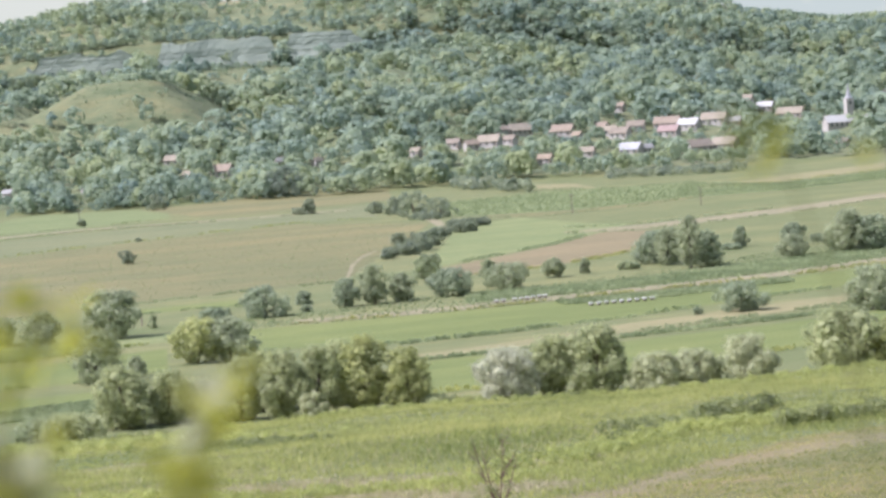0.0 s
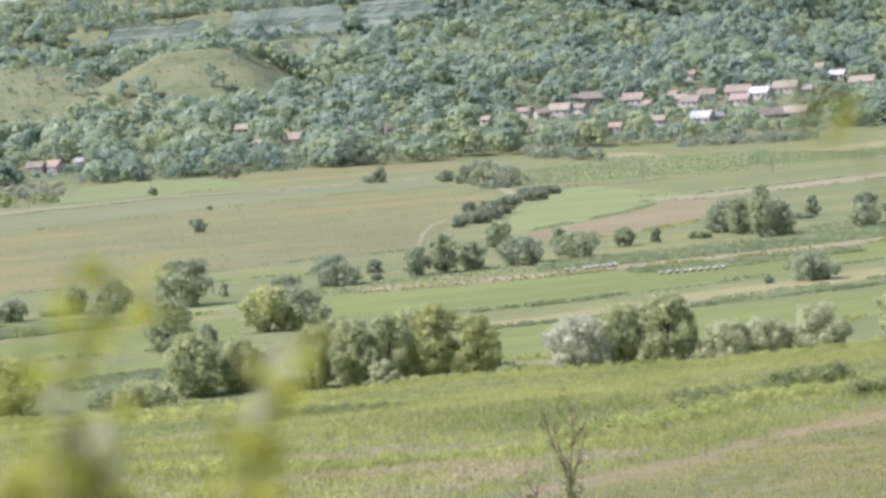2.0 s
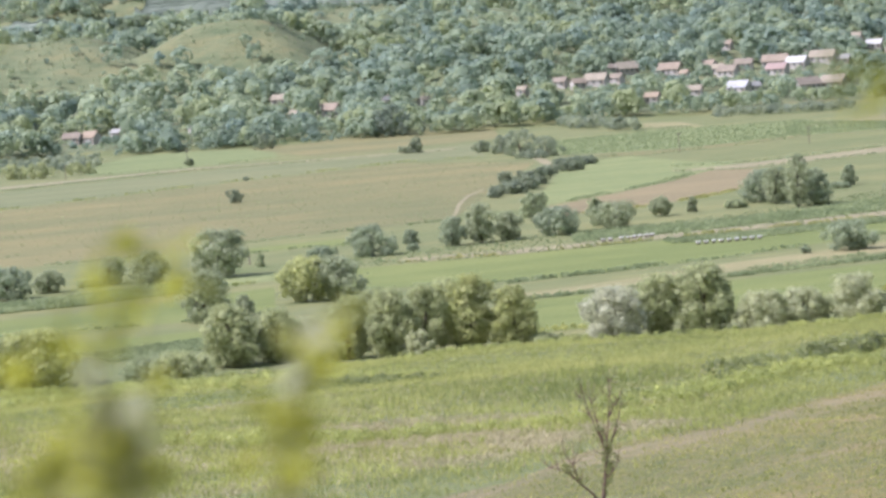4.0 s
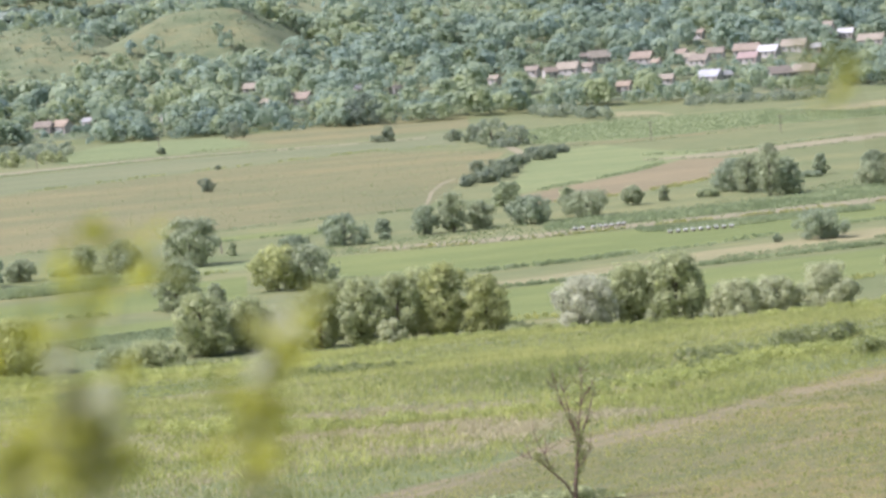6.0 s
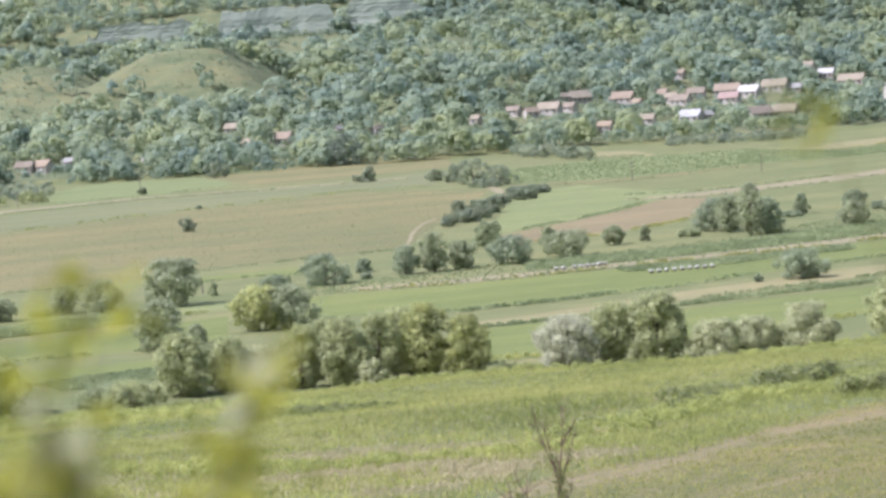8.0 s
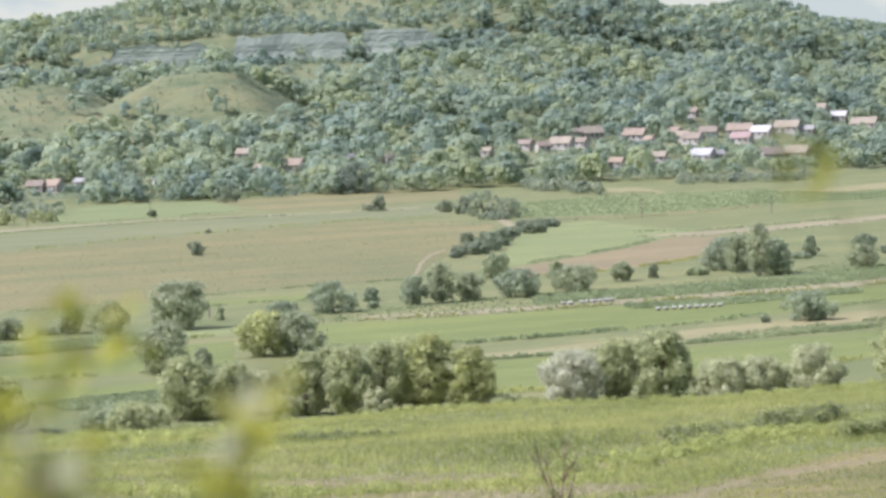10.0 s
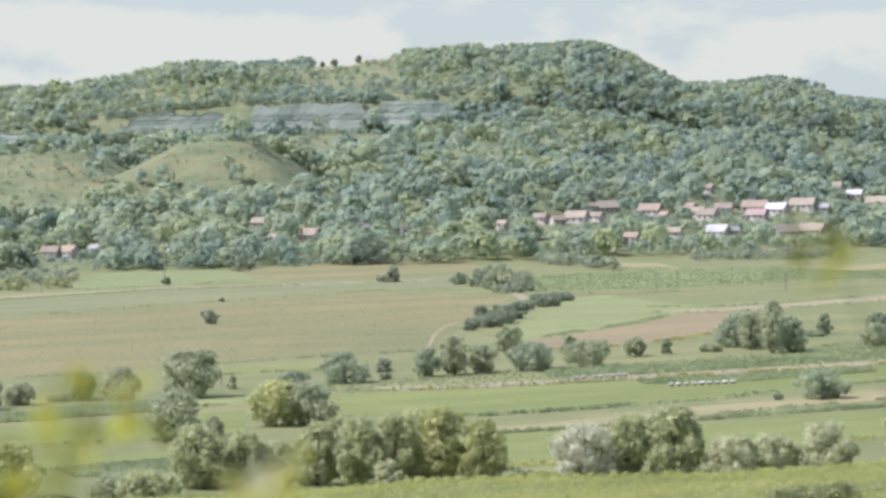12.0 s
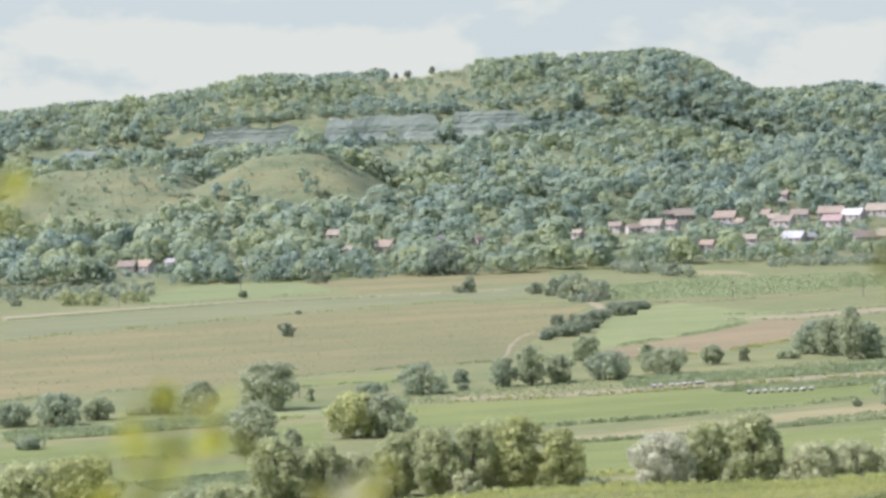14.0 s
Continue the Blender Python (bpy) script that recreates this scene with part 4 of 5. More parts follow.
# scrub at the forest's foot and the orchard on the flat
rng = np.random.default_rng(12)
sx = rng.uniform(-0.235, -0.125, 420)
sy = rng.uniform(1115, 1270, 420)
# these low far trees share the leaf colour that holds the haze
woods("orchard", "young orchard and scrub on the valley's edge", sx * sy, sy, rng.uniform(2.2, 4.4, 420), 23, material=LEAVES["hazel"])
ex = rng.uniform(-0.12, 0.01, 170)
ey = rng.uniform(1285, 1320, 170)
edge_tall = rng.uniform(5, 10.5, 170)
for hx, hy, hw, _ in HOUSES:
    edge_tall = np.where((np.abs(ex - hx / hy) < (hw * 0.5 + 2) / hy) & (ey < hy + 4), 2.4, edge_tall)
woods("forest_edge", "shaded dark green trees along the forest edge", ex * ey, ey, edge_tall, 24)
px = rng.uniform(0.095, 0.145, 160)
py = rng.uniform(1235, 1300, 160)
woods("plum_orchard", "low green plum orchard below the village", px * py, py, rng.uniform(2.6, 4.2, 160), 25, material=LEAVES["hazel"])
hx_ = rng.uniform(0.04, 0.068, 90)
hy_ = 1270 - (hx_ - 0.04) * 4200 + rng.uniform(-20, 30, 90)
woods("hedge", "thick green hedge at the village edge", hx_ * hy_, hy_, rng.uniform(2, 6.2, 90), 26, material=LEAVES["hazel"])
mx_ = np.concatenate([rng.uniform(-155, -75, 26), rng.uniform(-270, -175, 70), rng.uniform(-10, 50, 40)])
my_ = rng.uniform(1520, 1605, 136)
woods("mound_shrubs", "scattered dark shrubs on the grassy mounds", mx_, my_, rng.lognormal(0.55, 0.6, 136), 27)
ux_ = np.concatenate([rng.uniform(-160, -72, 260), rng.uniform(-275, -172, 330)])
woods("mound_tussocks", "low grass tussocks and dwarf scrub on the mounds", ux_, rng.uniform(1530, 1604, 590), rng.uniform(0.35, 1.0, 590), 31, lobes=3, leaves=8, material=M_MAIZE)
cx_ = np.concatenate([rng.uniform(-0.108, 0.016, 250), rng.uniform(-0.158, -0.129, 50), rng.uniform(-0.0715, -0.0635, 22), rng.uniform(-0.0195, -0.0165, 9), rng.uniform(-0.114, -0.101, 26), rng.uniform(0.006, 0.016, 22), rng.uniform(-0.135, -0.106, 70)])
ct_ = np.concatenate([rng.lognormal(1.15, 0.5, 300), rng.uniform(7, 13, 31), rng.uniform(4, 11, 118)])
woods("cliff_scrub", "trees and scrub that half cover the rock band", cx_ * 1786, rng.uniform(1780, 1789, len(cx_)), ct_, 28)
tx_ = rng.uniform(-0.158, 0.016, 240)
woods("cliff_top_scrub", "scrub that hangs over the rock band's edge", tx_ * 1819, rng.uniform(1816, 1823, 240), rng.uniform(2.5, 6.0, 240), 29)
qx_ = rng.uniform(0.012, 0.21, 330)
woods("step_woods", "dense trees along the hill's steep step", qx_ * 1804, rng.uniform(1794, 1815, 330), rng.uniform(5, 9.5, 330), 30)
# bushes in the gully beside the lane
gully_line = along(((11, 706), (16, 722), (21, 745), (26, 782), (31, 820), (37, 850), (43, 872)), 26)
rng_gully = random.Random(9)
for k, (x, y) in enumerate(gully_line):
    h = rng_gully.uniform(1.6, 3.6)
    tree("green" if k % 3 else "dark", round(x + rng_gully.uniform(-2.5, 2.5), 1), round(y + rng_gully.uniform(-5, 5), 1), round(h, 1), round(h * rng_gully.uniform(1.2, 1.8), 1), 0.0)
for x, t, w in ((-86.5, 8.2, 8.5), (-80.5, 7.5, 8.0), (-72.0, 4.0, 3.8), (-63.1, 5.6, 5.4), (-45.4, 6.2, 4.6)):
    tree("dark", x, 2035, t, w, 0.16)


field("ridge_meadow", "dry tan grass on the open ridge", "field", ((-80, 2030), (-50, 2030), (-18, 2030)), ((-80, 1982), (-50, 1982), (-18, 1982)), M_STRAW, 0.2, 3.0, 40, 12)


# ---- cliffs ----
def cliff(a0, a1, foot, top, seed):
    """A band of level-bedded rock between two bearings: thin ledges, buttresses and clefts, set into the steep step of the hill."""
    rng = np.random.default_rng(seed)
    n, m = int((a1 - a0) * 1795 / 0.9), 26
    u = np.linspace(a0, a1, n) * 1795
    ends = smooth(0, 12, np.minimum(u - u[0], u[-1] - u) + 9 * patchy(u, 0 * u, 5, seed) - 4)
    crest = foot + (top + 3.2 * (patchy(u, 0 * u, 9, seed + 1) - 0.5) + 1.5 * (patchy(u, 0 * u, 3, seed + 2) - 0.5) - foot) * (0.35 + 0.65 * ends)
    beds = foot - 3 + (top + 3 - foot) * np.cumsum(rng.uniform(0.4, 1.6, m)) / m
    step = np.cumsum(rng.choice((-0.08, 0.0, 0.1, 0.2), m))
    rows = []
    for k in range(m):
        z = np.minimum(beds[k] + 0.25 * (patchy(u, 0 * u + k, 6, seed + 3) - 0.5), crest)
        bulge = 2.2 * patchy(u, 0 * u, 24, seed + 4) + 0.5 * patchy(u, 0.5 * k + 0 * u, 6, seed + 5) + 0.3 * patchy(u, 1.3 * k + 0 * u, 1.6, seed + 6)
        rows.append(np.stack([u, 1798 - bulge + step[k], z], -1))
    back = np.stack([u, np.full(n, 1812.0), crest - 7], -1)
    i = np.arange((m + 1) * n).reshape(m + 1, n)
    q = np.stack([i[:-1, :-1], i[:-1, 1:], i[1:, 1:], i[1:, :-1]], -1).reshape(-1, 4)
    return tagged(new("cliff", np_mesh("cliff", np.concatenate(rows + [back]), q, material=M_ROCK)), "band of pale grey layered rock on the wooded hill", "cliff", "rock bands of the hill")


cliff(-0.1085, -0.0655, 72, 86, 61)
cliff(-0.0645, -0.0185, 67, 90.5, 62)
cliff(-0.0172, 0.0115, 74, 93, 63)
cliff(-0.156, -0.134, 71, 76, 64)


# ---- village ----
def house(x, y, w, roof, seed):
    """A cottage with a gabled roof, windows, a door and a chimney; its long side looks over the valley."""
    rng = random.Random(seed)
    turn = rng.choice((-44, -38, -32, -28, -20, 24)) if w > 6 else rng.choice((-36, -50, 40))
    depth, wall_h, rise = max(4.5, min(w, 12) * 0.62), 2.9 if w > 5 else 2.2, max(1.6, min(w, 12) * 0.27)
    z = float(height(x, y)) + 0.3
    look_of = {"red": "red-tiled", "pink": "pink-roofed", "orange": "orange-tiled", "tan": "tan clay-tiled", "brown": "old brown-tiled", "grey": "grey slate-roofed", "pale": "pale metal-roofed", "white": "white metal-roofed"}[roof]
    ob = thing("house", x, y, z, turn, f"{'long' if w > 10 else 'small' if w < 6 else 'modest'} {look_of} whitewashed village house among trees", "house", "village houses")
    bm = bmesh.new()
    hw, hd = w / 2, depth / 2
    lower = [bm.verts.new(p) for p in ((-hw, -hd, -2), (hw, -hd, -2), (hw, hd, -2), (-hw, hd, -2))]
    upper = [bm.verts.new(p) for p in ((-hw, -hd, wall_h), (hw, -hd, wall_h), (hw, hd, wall_h), (-hw, hd, wall_h))]
    ridge = [bm.verts.new((-hw, 0, wall_h + rise)), bm.verts.new((hw, 0, wall_h + rise))]
    for k in range(4):
        bm.faces.new((lower[k], lower[(k + 1) % 4], upper[(k + 1) % 4], upper[k]))
    bm.faces.new((upper[1], upper[2], ridge[1]))
    bm.faces.new((upper[3], upper[0], ridge[0]))
    part("wall", bm, M_WALL, ob)
    bm = bmesh.new()
    o, th = 0.45, 0.16
    drop = o * rise / hd
    for side in (-1, 1):
        lowp, tops = (hd + o) * side, wall_h + rise + 0.05
        a = [(-hw - o, lowp, wall_h - drop), (hw + o, lowp, wall_h - drop), (hw + o, 0, tops), (-hw - o, 0, tops)]
        if side > 0:
            a = a[::-1]
        lows = [bm.verts.new(p) for p in a]
        highs = [bm.verts.new((p[0], p[1], p[2] + th)) for p in a]
        bm.faces.new(highs)
        bm.faces.new(lows[::-1])
        for k in range(4):
            bm.faces.new((lows[k], lows[(k + 1) % 4], highs[(k + 1) % 4], highs[k]))
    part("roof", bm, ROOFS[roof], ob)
    count = max(1, int(w / 3))
    for k in range(count):
        wx = -hw + (k + 0.6) * w / (count + 0.2)
        pane = part("window", box(0.9, 0.12, 1.2, (wx, -hd, 1.0)), M_GLASS, ob)
        part("sill", box(1.1, 0.3, 0.08, (wx, -hd, 0.9)), M_WOOD, pane)
    part("door", box(0.95, 0.14, 2.0, (hw * 0.82, -hd, 0.0)), M_WOOD, ob)
    if w > 5:
        part("chimney", box(0.6, 0.6, rise + 1.0, (hw * 0.4, 0.8, wall_h)), ROOFS["brown"], ob)
    return ob


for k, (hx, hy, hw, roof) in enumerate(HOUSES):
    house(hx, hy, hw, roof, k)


def church(x, y):
    z = float(height(x, y)) + 0.5
    ob = thing("church", x, y, z, 14, "white village church with a slender pointed steeple", "church")
    bm = bmesh.new()
    w, d, h, r = 15.0, 7.6, 3.2, 3.4
    low = [bm.verts.new(p) for p in ((-w / 2, -d / 2, -3), (w / 2, -d / 2, -3), (w / 2, d / 2, -3), (-w / 2, d / 2, -3))]
    up = [bm.verts.new(p) for p in ((-w / 2, -d / 2, h), (w / 2, -d / 2, h), (w / 2, d / 2, h), (-w / 2, d / 2, h))]
    rg = [bm.verts.new((-w / 2, 0, h + r)), bm.verts.new((w / 2, 0, h + r))]
    for k in range(4):
        bm.faces.new((low[k], low[(k + 1) % 4], up[(k + 1) % 4], up[k]))
    bm.faces.new((up[1], up[2], rg[1]))
    bm.faces.new((up[3], up[0], rg[0]))
    part("nave", bm, M_WALL, ob)
    bm = bmesh.new()
    for s in (-1, 1):
        a = [(-w / 2 - 0.4, s * (d / 2 + 0.5), h - 0.4), (w / 2 + 0.4, s * (d / 2 + 0.5), h - 0.4), (w / 2 + 0.4, 0, h + r + 0.1), (-w / 2 - 0.4, 0, h + r + 0.1)]
        lo_v, hi_v = [bm.verts.new(p) for p in a], [bm.verts.new((p[0], p[1], p[2] + 0.2)) for p in a]
        bm.faces.new(hi_v)
        bm.faces.new(lo_v[::-1])
        for k in range(4):
            bm.faces.new((lo_v[k], lo_v[(k + 1) % 4], hi_v[(k + 1) % 4], hi_v[k]))
    part("roof", bm, ROOFS["white"], ob)
    tower = part("tower", box(4.2, 4.2, 18.5, (w / 2 - 0.5, 0, -3), 0.08), M_WALL, ob)
    bm = bmesh.new()
    bmesh.ops.create_cone(bm, cap_ends=True, segments=8, radius1=2.3, radius2=1.1, depth=2.0, matrix=Matrix.Translation((w / 2 - 0.5, 0, 16.5)))
    bmesh.ops.create_cone(bm, cap_ends=True, segments=8, radius1=1.3, radius2=0.06, depth=6.5, matrix=Matrix.Translation((w / 2 - 0.5, 0, 20.75)))
    part("steeple", bm, ROOFS["grey"], ob, "grey sheet-metal steeple")
    part("louvre", box(1.0, 0.2, 2.0, (w / 2 - 0.5, -2.1, 12.0)), M_GLASS, tower)
    for k in range(4):
        part("window", box(0.9, 0.14, 2.2, (-5.2 + k * 3.0, -d / 2, 0.7)), M_GLASS, ob)


church(271.0, 1508)


# ---- poles ----
def pole(x, y, tall, label, arms=True):
    ob = thing("utility_pole" if arms else "post", x, y, float(height(x, y)), 15, label, "pole")
    part("mast", tube([(0, 0, -0.3), (0, 0, tall)], [0.17, 0.12], 8), M_WOOD, ob)
    if arms:
        part("crossarm", box(1.7, 0.14, 0.16, (0, 0, tall - 0.8)), M_WOOD, ob)
        for k in (-0.7, 0.0, 0.7):
            part("insulator", box(0.1, 0.1, 0.22, (k, 0, tall - 0.64), 0.02), M_HIVE, ob)


for x, y, t in ((74.3, 904, 6.6), (116.2, 903, 6.0), (-142.5, 1036, 6.0), (-104, 1111, 6.0), (-112.5, 1322, 9.0)):
    pole(x, y, t, "weathered wooden utility pole with a crossarm")
pole(-38.8, 524, 2.2, "short leaning brown wooden post", False)


# ---- beehives ----
def beehive(x, y, turn):
    ob = thing("beehive", x, y, 0.12, turn, "low white wooden beehive on short legs beside the crop", "beehive", "beehives in the field")
    # brown wood body also stands in for the shading under the white top
    part("body", box(0.74, 0.62, 0.27, (0, 0, 0.04), 0.02), M_WOOD, ob, "brown hive body with shade in its colour")
    part("upper_box", box(0.76, 0.66, 0.16, (0, 0, 0.314), 0.03), M_HIVE, ob)
    part("lid", box(0.86, 0.78, 0.09, (0, 0, 0.478), 0.03), M_HIVE, ob)
    for k in (-0.28, 0.28):
        for j in (-0.24, 0.24):
            part("leg", box(0.07, 0.07, 0.2, (k, j, -0.13)), M_WOOD, ob)
    return ob


first = beehive(27.5, 519.5, 8)
for k in (1.0, 3.0, 4.15, 5.2, 6.3, 7.4, 8.4):
    copy_thing(first, pose(27.5 + k * 1.1 + 0.25, 519.5 + k * 0.64, 0.12, 0, 0, 8 + 5 * math.sin(k * 3)))
for k in range(9):
    copy_thing(first, pose(43.15 + k * 1.415, 496.5 + k * 0.43, 0.12, 0, 0, 8 + 6 * math.sin(k * 2)))


# ---- wrapped bale ----
def bale(x, y):
    ob = thing("hay_bale", x, y, 0.0, 25, "pinkish wrapped round hay bale beside a willow", "bale")
    bm = bmesh.new()
    bmesh.ops.create_cone(bm, cap_ends=True, segments=24, radius1=0.62, radius2=0.62, depth=1.25, matrix=Matrix.Translation((0, 0, 0.6)) @ Matrix.Rotation(math.pi / 2, 4, "Y"))
    bmesh.ops.bevel(bm, geom=[e for e in bm.edges if len(e.link_faces) == 2 and any(len(fc.verts) > 4 for fc in e.link_faces)], offset=0.12, segments=3, affect="EDGES")
    part("wrap", bm, M_BALE, ob, smooth_faces=True)


bale(-33.9, 410)

# ---- the near hillside ----
PATH = ((-9, 76), (-1.3, 91.8), (1.5, 100.0), (3.8, 105.8), (6.1, 109.2), (8.7, 113.5), (11.8, 120.5), (16.2, 136.6), (19.7, 141.6), (23.6, 146.1), (60, 165))
TRACK = ((2, 82), (4.8, 86.7), (6.9, 90.5), (9.1, 94.4), (12.9, 101.5), (17.4, 108.4), (26, 122), (50, 140))
SLOPE_EDGE = ((-8, 76), (-2, 92), (1.4, 98.5), (3.9, 108.5), (6, 113.5), (9, 118.5), (12.1, 125), (14.6, 135), (18.6, 145), (25.3, 157), (60, 185))
# dry or bare places in the tall grass: middle, reach along x and y
DRY = ((-1.5, 152, 7.0, 7.0), (-5.8, 148, 3.0, 5.0), (-1.8, 127, 5.5, 5.5), (-6.0, 126, 2.0, 3.5), (3.0, 118, 2.6, 6.5), (-0.1, 108.5, 2.2, 2.5), (7.6, 127, 2.4, 7.0), (-17, 206, 3.6, 5.0), (12, 158, 2.2, 2.5))
slope = field("grazed_slope", "short grazed grass with a bare earth path on the hillside", "field", SLOPE_EDGE, ((-7, 60), (2, 62), (6, 63), (10, 64), (14, 65), (20, 66), (26, 67), (32, 68), (60, 70)), M_SLOPE, 0.02, 0.6, 240, 170)


def offset_from(line, x, y):
    """Signed distance across a line, for places beside it."""
    p = np.array(line, float)
    return y - np.interp(x, p[:, 0], p[:, 1])


def bare_share(x, y):
    """How bare the grazed slope is: the path, the worn track and broken patches, all streaked along the slope."""
    d, e = offset_from(PATH, x, y), offset_from(TRACK, x, y)
    wob = 0.5 * np.sin(0.9 * x + 0.4 * y) + 0.5 * np.sin(0.37 * x - 0.21 * y + 1)
    lines = 0.68 + 0.32 * np.sin(d * 2.1 + 1.3 * np.sin(0.5 * x))
    path = 1.1 * np.exp(-((d + 0.6 + 0.8 * wob) / 3.6) ** 2) * lines
    track = 0.7 * np.exp(-((e + 0.6 * wob) / 0.7) ** 2) * (0.5 + 0.5 * np.sin(0.45 * x + 2))
    broken = 0.5 * np.clip(np.sin(0.23 * x + 1.1 * np.sin(0.11 * y)) * np.sin(0.95 * d + 1.2 * wob) - 0.15, 0, 1) * smooth(-60, -4, d)
    return np.clip(np.maximum(np.maximum(path, track), broken), 0, 1)


co = np.empty(len(slope.data.vertices) * 3, np.float32)
slope.data.vertices.foreach_get("co", co)
co = co.reshape(-1, 3)
slope.data.attributes.new("wear", "FLOAT", "POINT").data.foreach_set("value", bare_share(co[:, 0], co[:, 1]).astype(np.float32))
field("dry_patch", "patch of dry pale grass on the slope", "field", ((-30, 160), (-12, 160), (0, 154), (6, 142)), ((-30, 128), (-12, 126), (-2, 112), (3, 110)), M_STRAW, 0.03, 1.5, 90, 12)


def dry_share(x, y):
    """How dry the sward is at a place, from 0 to 1, with ragged borders."""
    d = np.zeros_like(x)
    for cx, cy, rx, ry in DRY:
        d = np.maximum(d, 1.35 - np.sqrt(((x - cx) / rx) ** 2 + ((y - cy) / ry) ** 2))
    return np.clip(d * 1.6 + 1.1 * (patchy(x, y, 3.0, 81, 2.0, 0.3) - 0.5), 0, 1)


def reed_share(x, y):
    """The stand of tall darker grass across the middle of the slope."""
    low = np.interp(x, (-7, -2.3, 4.3, 9.5, 14), (165, 167, 163, 166, 178))
    high = np.interp(x, (-7, -2.5, 7.5, 15.4), (178, 188, 200, 198))
    return smooth(0, 6, y - low) * (1 - smooth(-4, 5, y - high)) * smooth(-10, -6, x) * (1 - smooth(13, 17, x))


def hillside_plants(name, label, count, y0, y1, a0, a1, tall, wide, per, material, seed, avoid=True):
    rng = np.random.default_rng(seed)
    y = np.sqrt(rng.uniform(y0 ** 2, y1 ** 2, count))
    x = rng.uniform(a0, a1, count) * y
    if avoid:
        edge = np.array(SLOPE_EDGE)
        ok = y > np.interp(x, edge[:, 0], edge[:, 1]) + rng.normal(size=count) * 2.0 + 5 * (patchy(x, y, 4, 82) - 0.5)
        dry = dry_share(x, y) > rng.uniform(0.12, 0.9, count)
        ok &= dry | (rng.uniform(size=count) < 0.06) if name == "seed_heads" else ~dry
    else:
        ok = rng.uniform(size=count) > 1.2 * bare_share(x, y)
    x, y = x[ok], y[ok]
    reed = reed_share(x, y) if avoid else np.zeros_like(x)
    wide_patch, small_patch = patchy(x, y, 11, 83 + seed % 2, 2.5, 0.35), patchy(x, y, 2.6, 85, 2.0, 0.35)
    tone = 0.8 * (wide_patch - 0.5) + 0.8 * (small_patch - 0.5) - 0.45 * reed + rng.normal(size=len(x)) * 0.38
    lofty = np.clip(tall * (0.55 + 0.5 * wide_patch + 0.5 * small_patch) * (1 + 0.7 * reed), 0.1, 2)
    made = blades(rng, x, y, height(x, y), lofty[:, None], wide, per, 0.22, tone=tone)
    return tagged(new(name, np_mesh(name, material=material, **made)), label, "grass", kind="stuff")


hillside_plants("tall_grass", "tall green meadow grass on the slope", 50000, 84, 318, -0.21, 0.225, 0.54, 0.034, 5, M_GRASS, 31)
hillside_plants("yellow_weeds", "yellow-green flowering weeds in the grass", 12500, 104, 322, -0.21, 0.225, 0.38, 0.085, 5, M_WEED, 32)
hillside_plants("grazed_tufts", "short sparse tufts on the grazed slope", 26000, 62, 160, -0.2, 0.26, 0.15, 0.05, 3, M_GRASS, 33, False)
hillside_plants("seed_heads", "pale dry seed heads standing in the grass", 20000, 92, 212, -0.2, 0.1, 0.36, 0.05, 5, M_SEED, 34)


def weed_bank(name, label, line, count, rad, material, seed, spread=2.0):
    """A low bank of leafy weeds along a line on the slope."""
    rng = np.random.default_rng(seed)
    p = along(line, 200)[rng.integers(0, 200, count)] + rng.normal(size=(count, 2)) * spread * np.array([0.6, 1.0])
    r = rad * rng.uniform(0.5, 1.3, (count, 1))
    c = np.concatenate([p, (height(p[:, 0], p[:, 1]) + r[:, 0] * 0.5)[:, None]], -1)
    hubs = c - np.array([0, 0, 0.8]) * r
    layers = [puffs(rng, c, r * np.array([0.95, 0.95, 0.7]), hubs, 30, r[:, 0] * 0.22, jitter=0.3, up=0.5), puffs(rng, c, r * np.array([1.2, 1.2, 0.9]), hubs, 44, 0.065, loose=(0.75, 1.2), up=0.6, rough=0.35)]
    return tagged(new(name, crown_mesh(name, layers, material)), label, "weeds", kind="stuff")


weed_bank("dark_thicket", "dark low thicket along the grassy bank", ((25.4, 203), (28.5, 207), (31.5, 212)), 60, 1.0, M_BRUSH, 41, 1.0)
weed_bank("green_thicket", "mixed green low bushes on the bank", ((17.0, 182.5), (19.3, 187), (21.5, 190), (24, 191)), 75, 0.75, M_BRUSH, 48, 1.2)
weed_bank("thicket_end", "dark green low bushes beside the pasture", ((26, 170), (28, 172), (34, 180), (44, 190)), 120, 0.85, M_BRUSH, 42, 1.4)
weed_bank("bank_weeds", "bright leafy weeds beside the thicket", ((8, 156), (11, 158), (14.2, 162), (16.2, 168), (19.4, 178), (25, 186), (34, 196), (50, 210)), 420, 0.5, M_WEED, 43, 2.4)
# darker tufts added as the shade spots among the bright weeds
weed_bank("bank_shade", "dark green tufts standing in for shade in the weedy bank", ((9.5, 163), (12.6, 166), (15.5, 172), (18, 180)), 26, 0.6, M_BRUSH, 49, 1.6)
weed_bank("path_weeds", "yellow-green weeds above the path", ((-20, 152), (-6, 136), (2, 136), (8, 140)), 200, 0.4, M_WEED, 44, 2.0)
weed_bank("brow_weeds", "leafy weeds on the brow of the slope", ((-58, 292), (-32, 290), (0, 300), (30, 302), (70, 300)), 520, 0.5, M_WEED, 45, 6.0)
weed_bank("left_weeds", "bright green weeds below the willows", ((-60, 250), (-34, 254), (-22.5, 243), (-16, 247), (-8, 240)), 380, 0.55, M_WEED, 46, 6.0)
weed_bank("left_bank", "shaded green growth below the brow", ((-13, 229), (-9.5, 229), (-5, 222)), 70, 0.5, M_BRUSH, 50, 2.0)
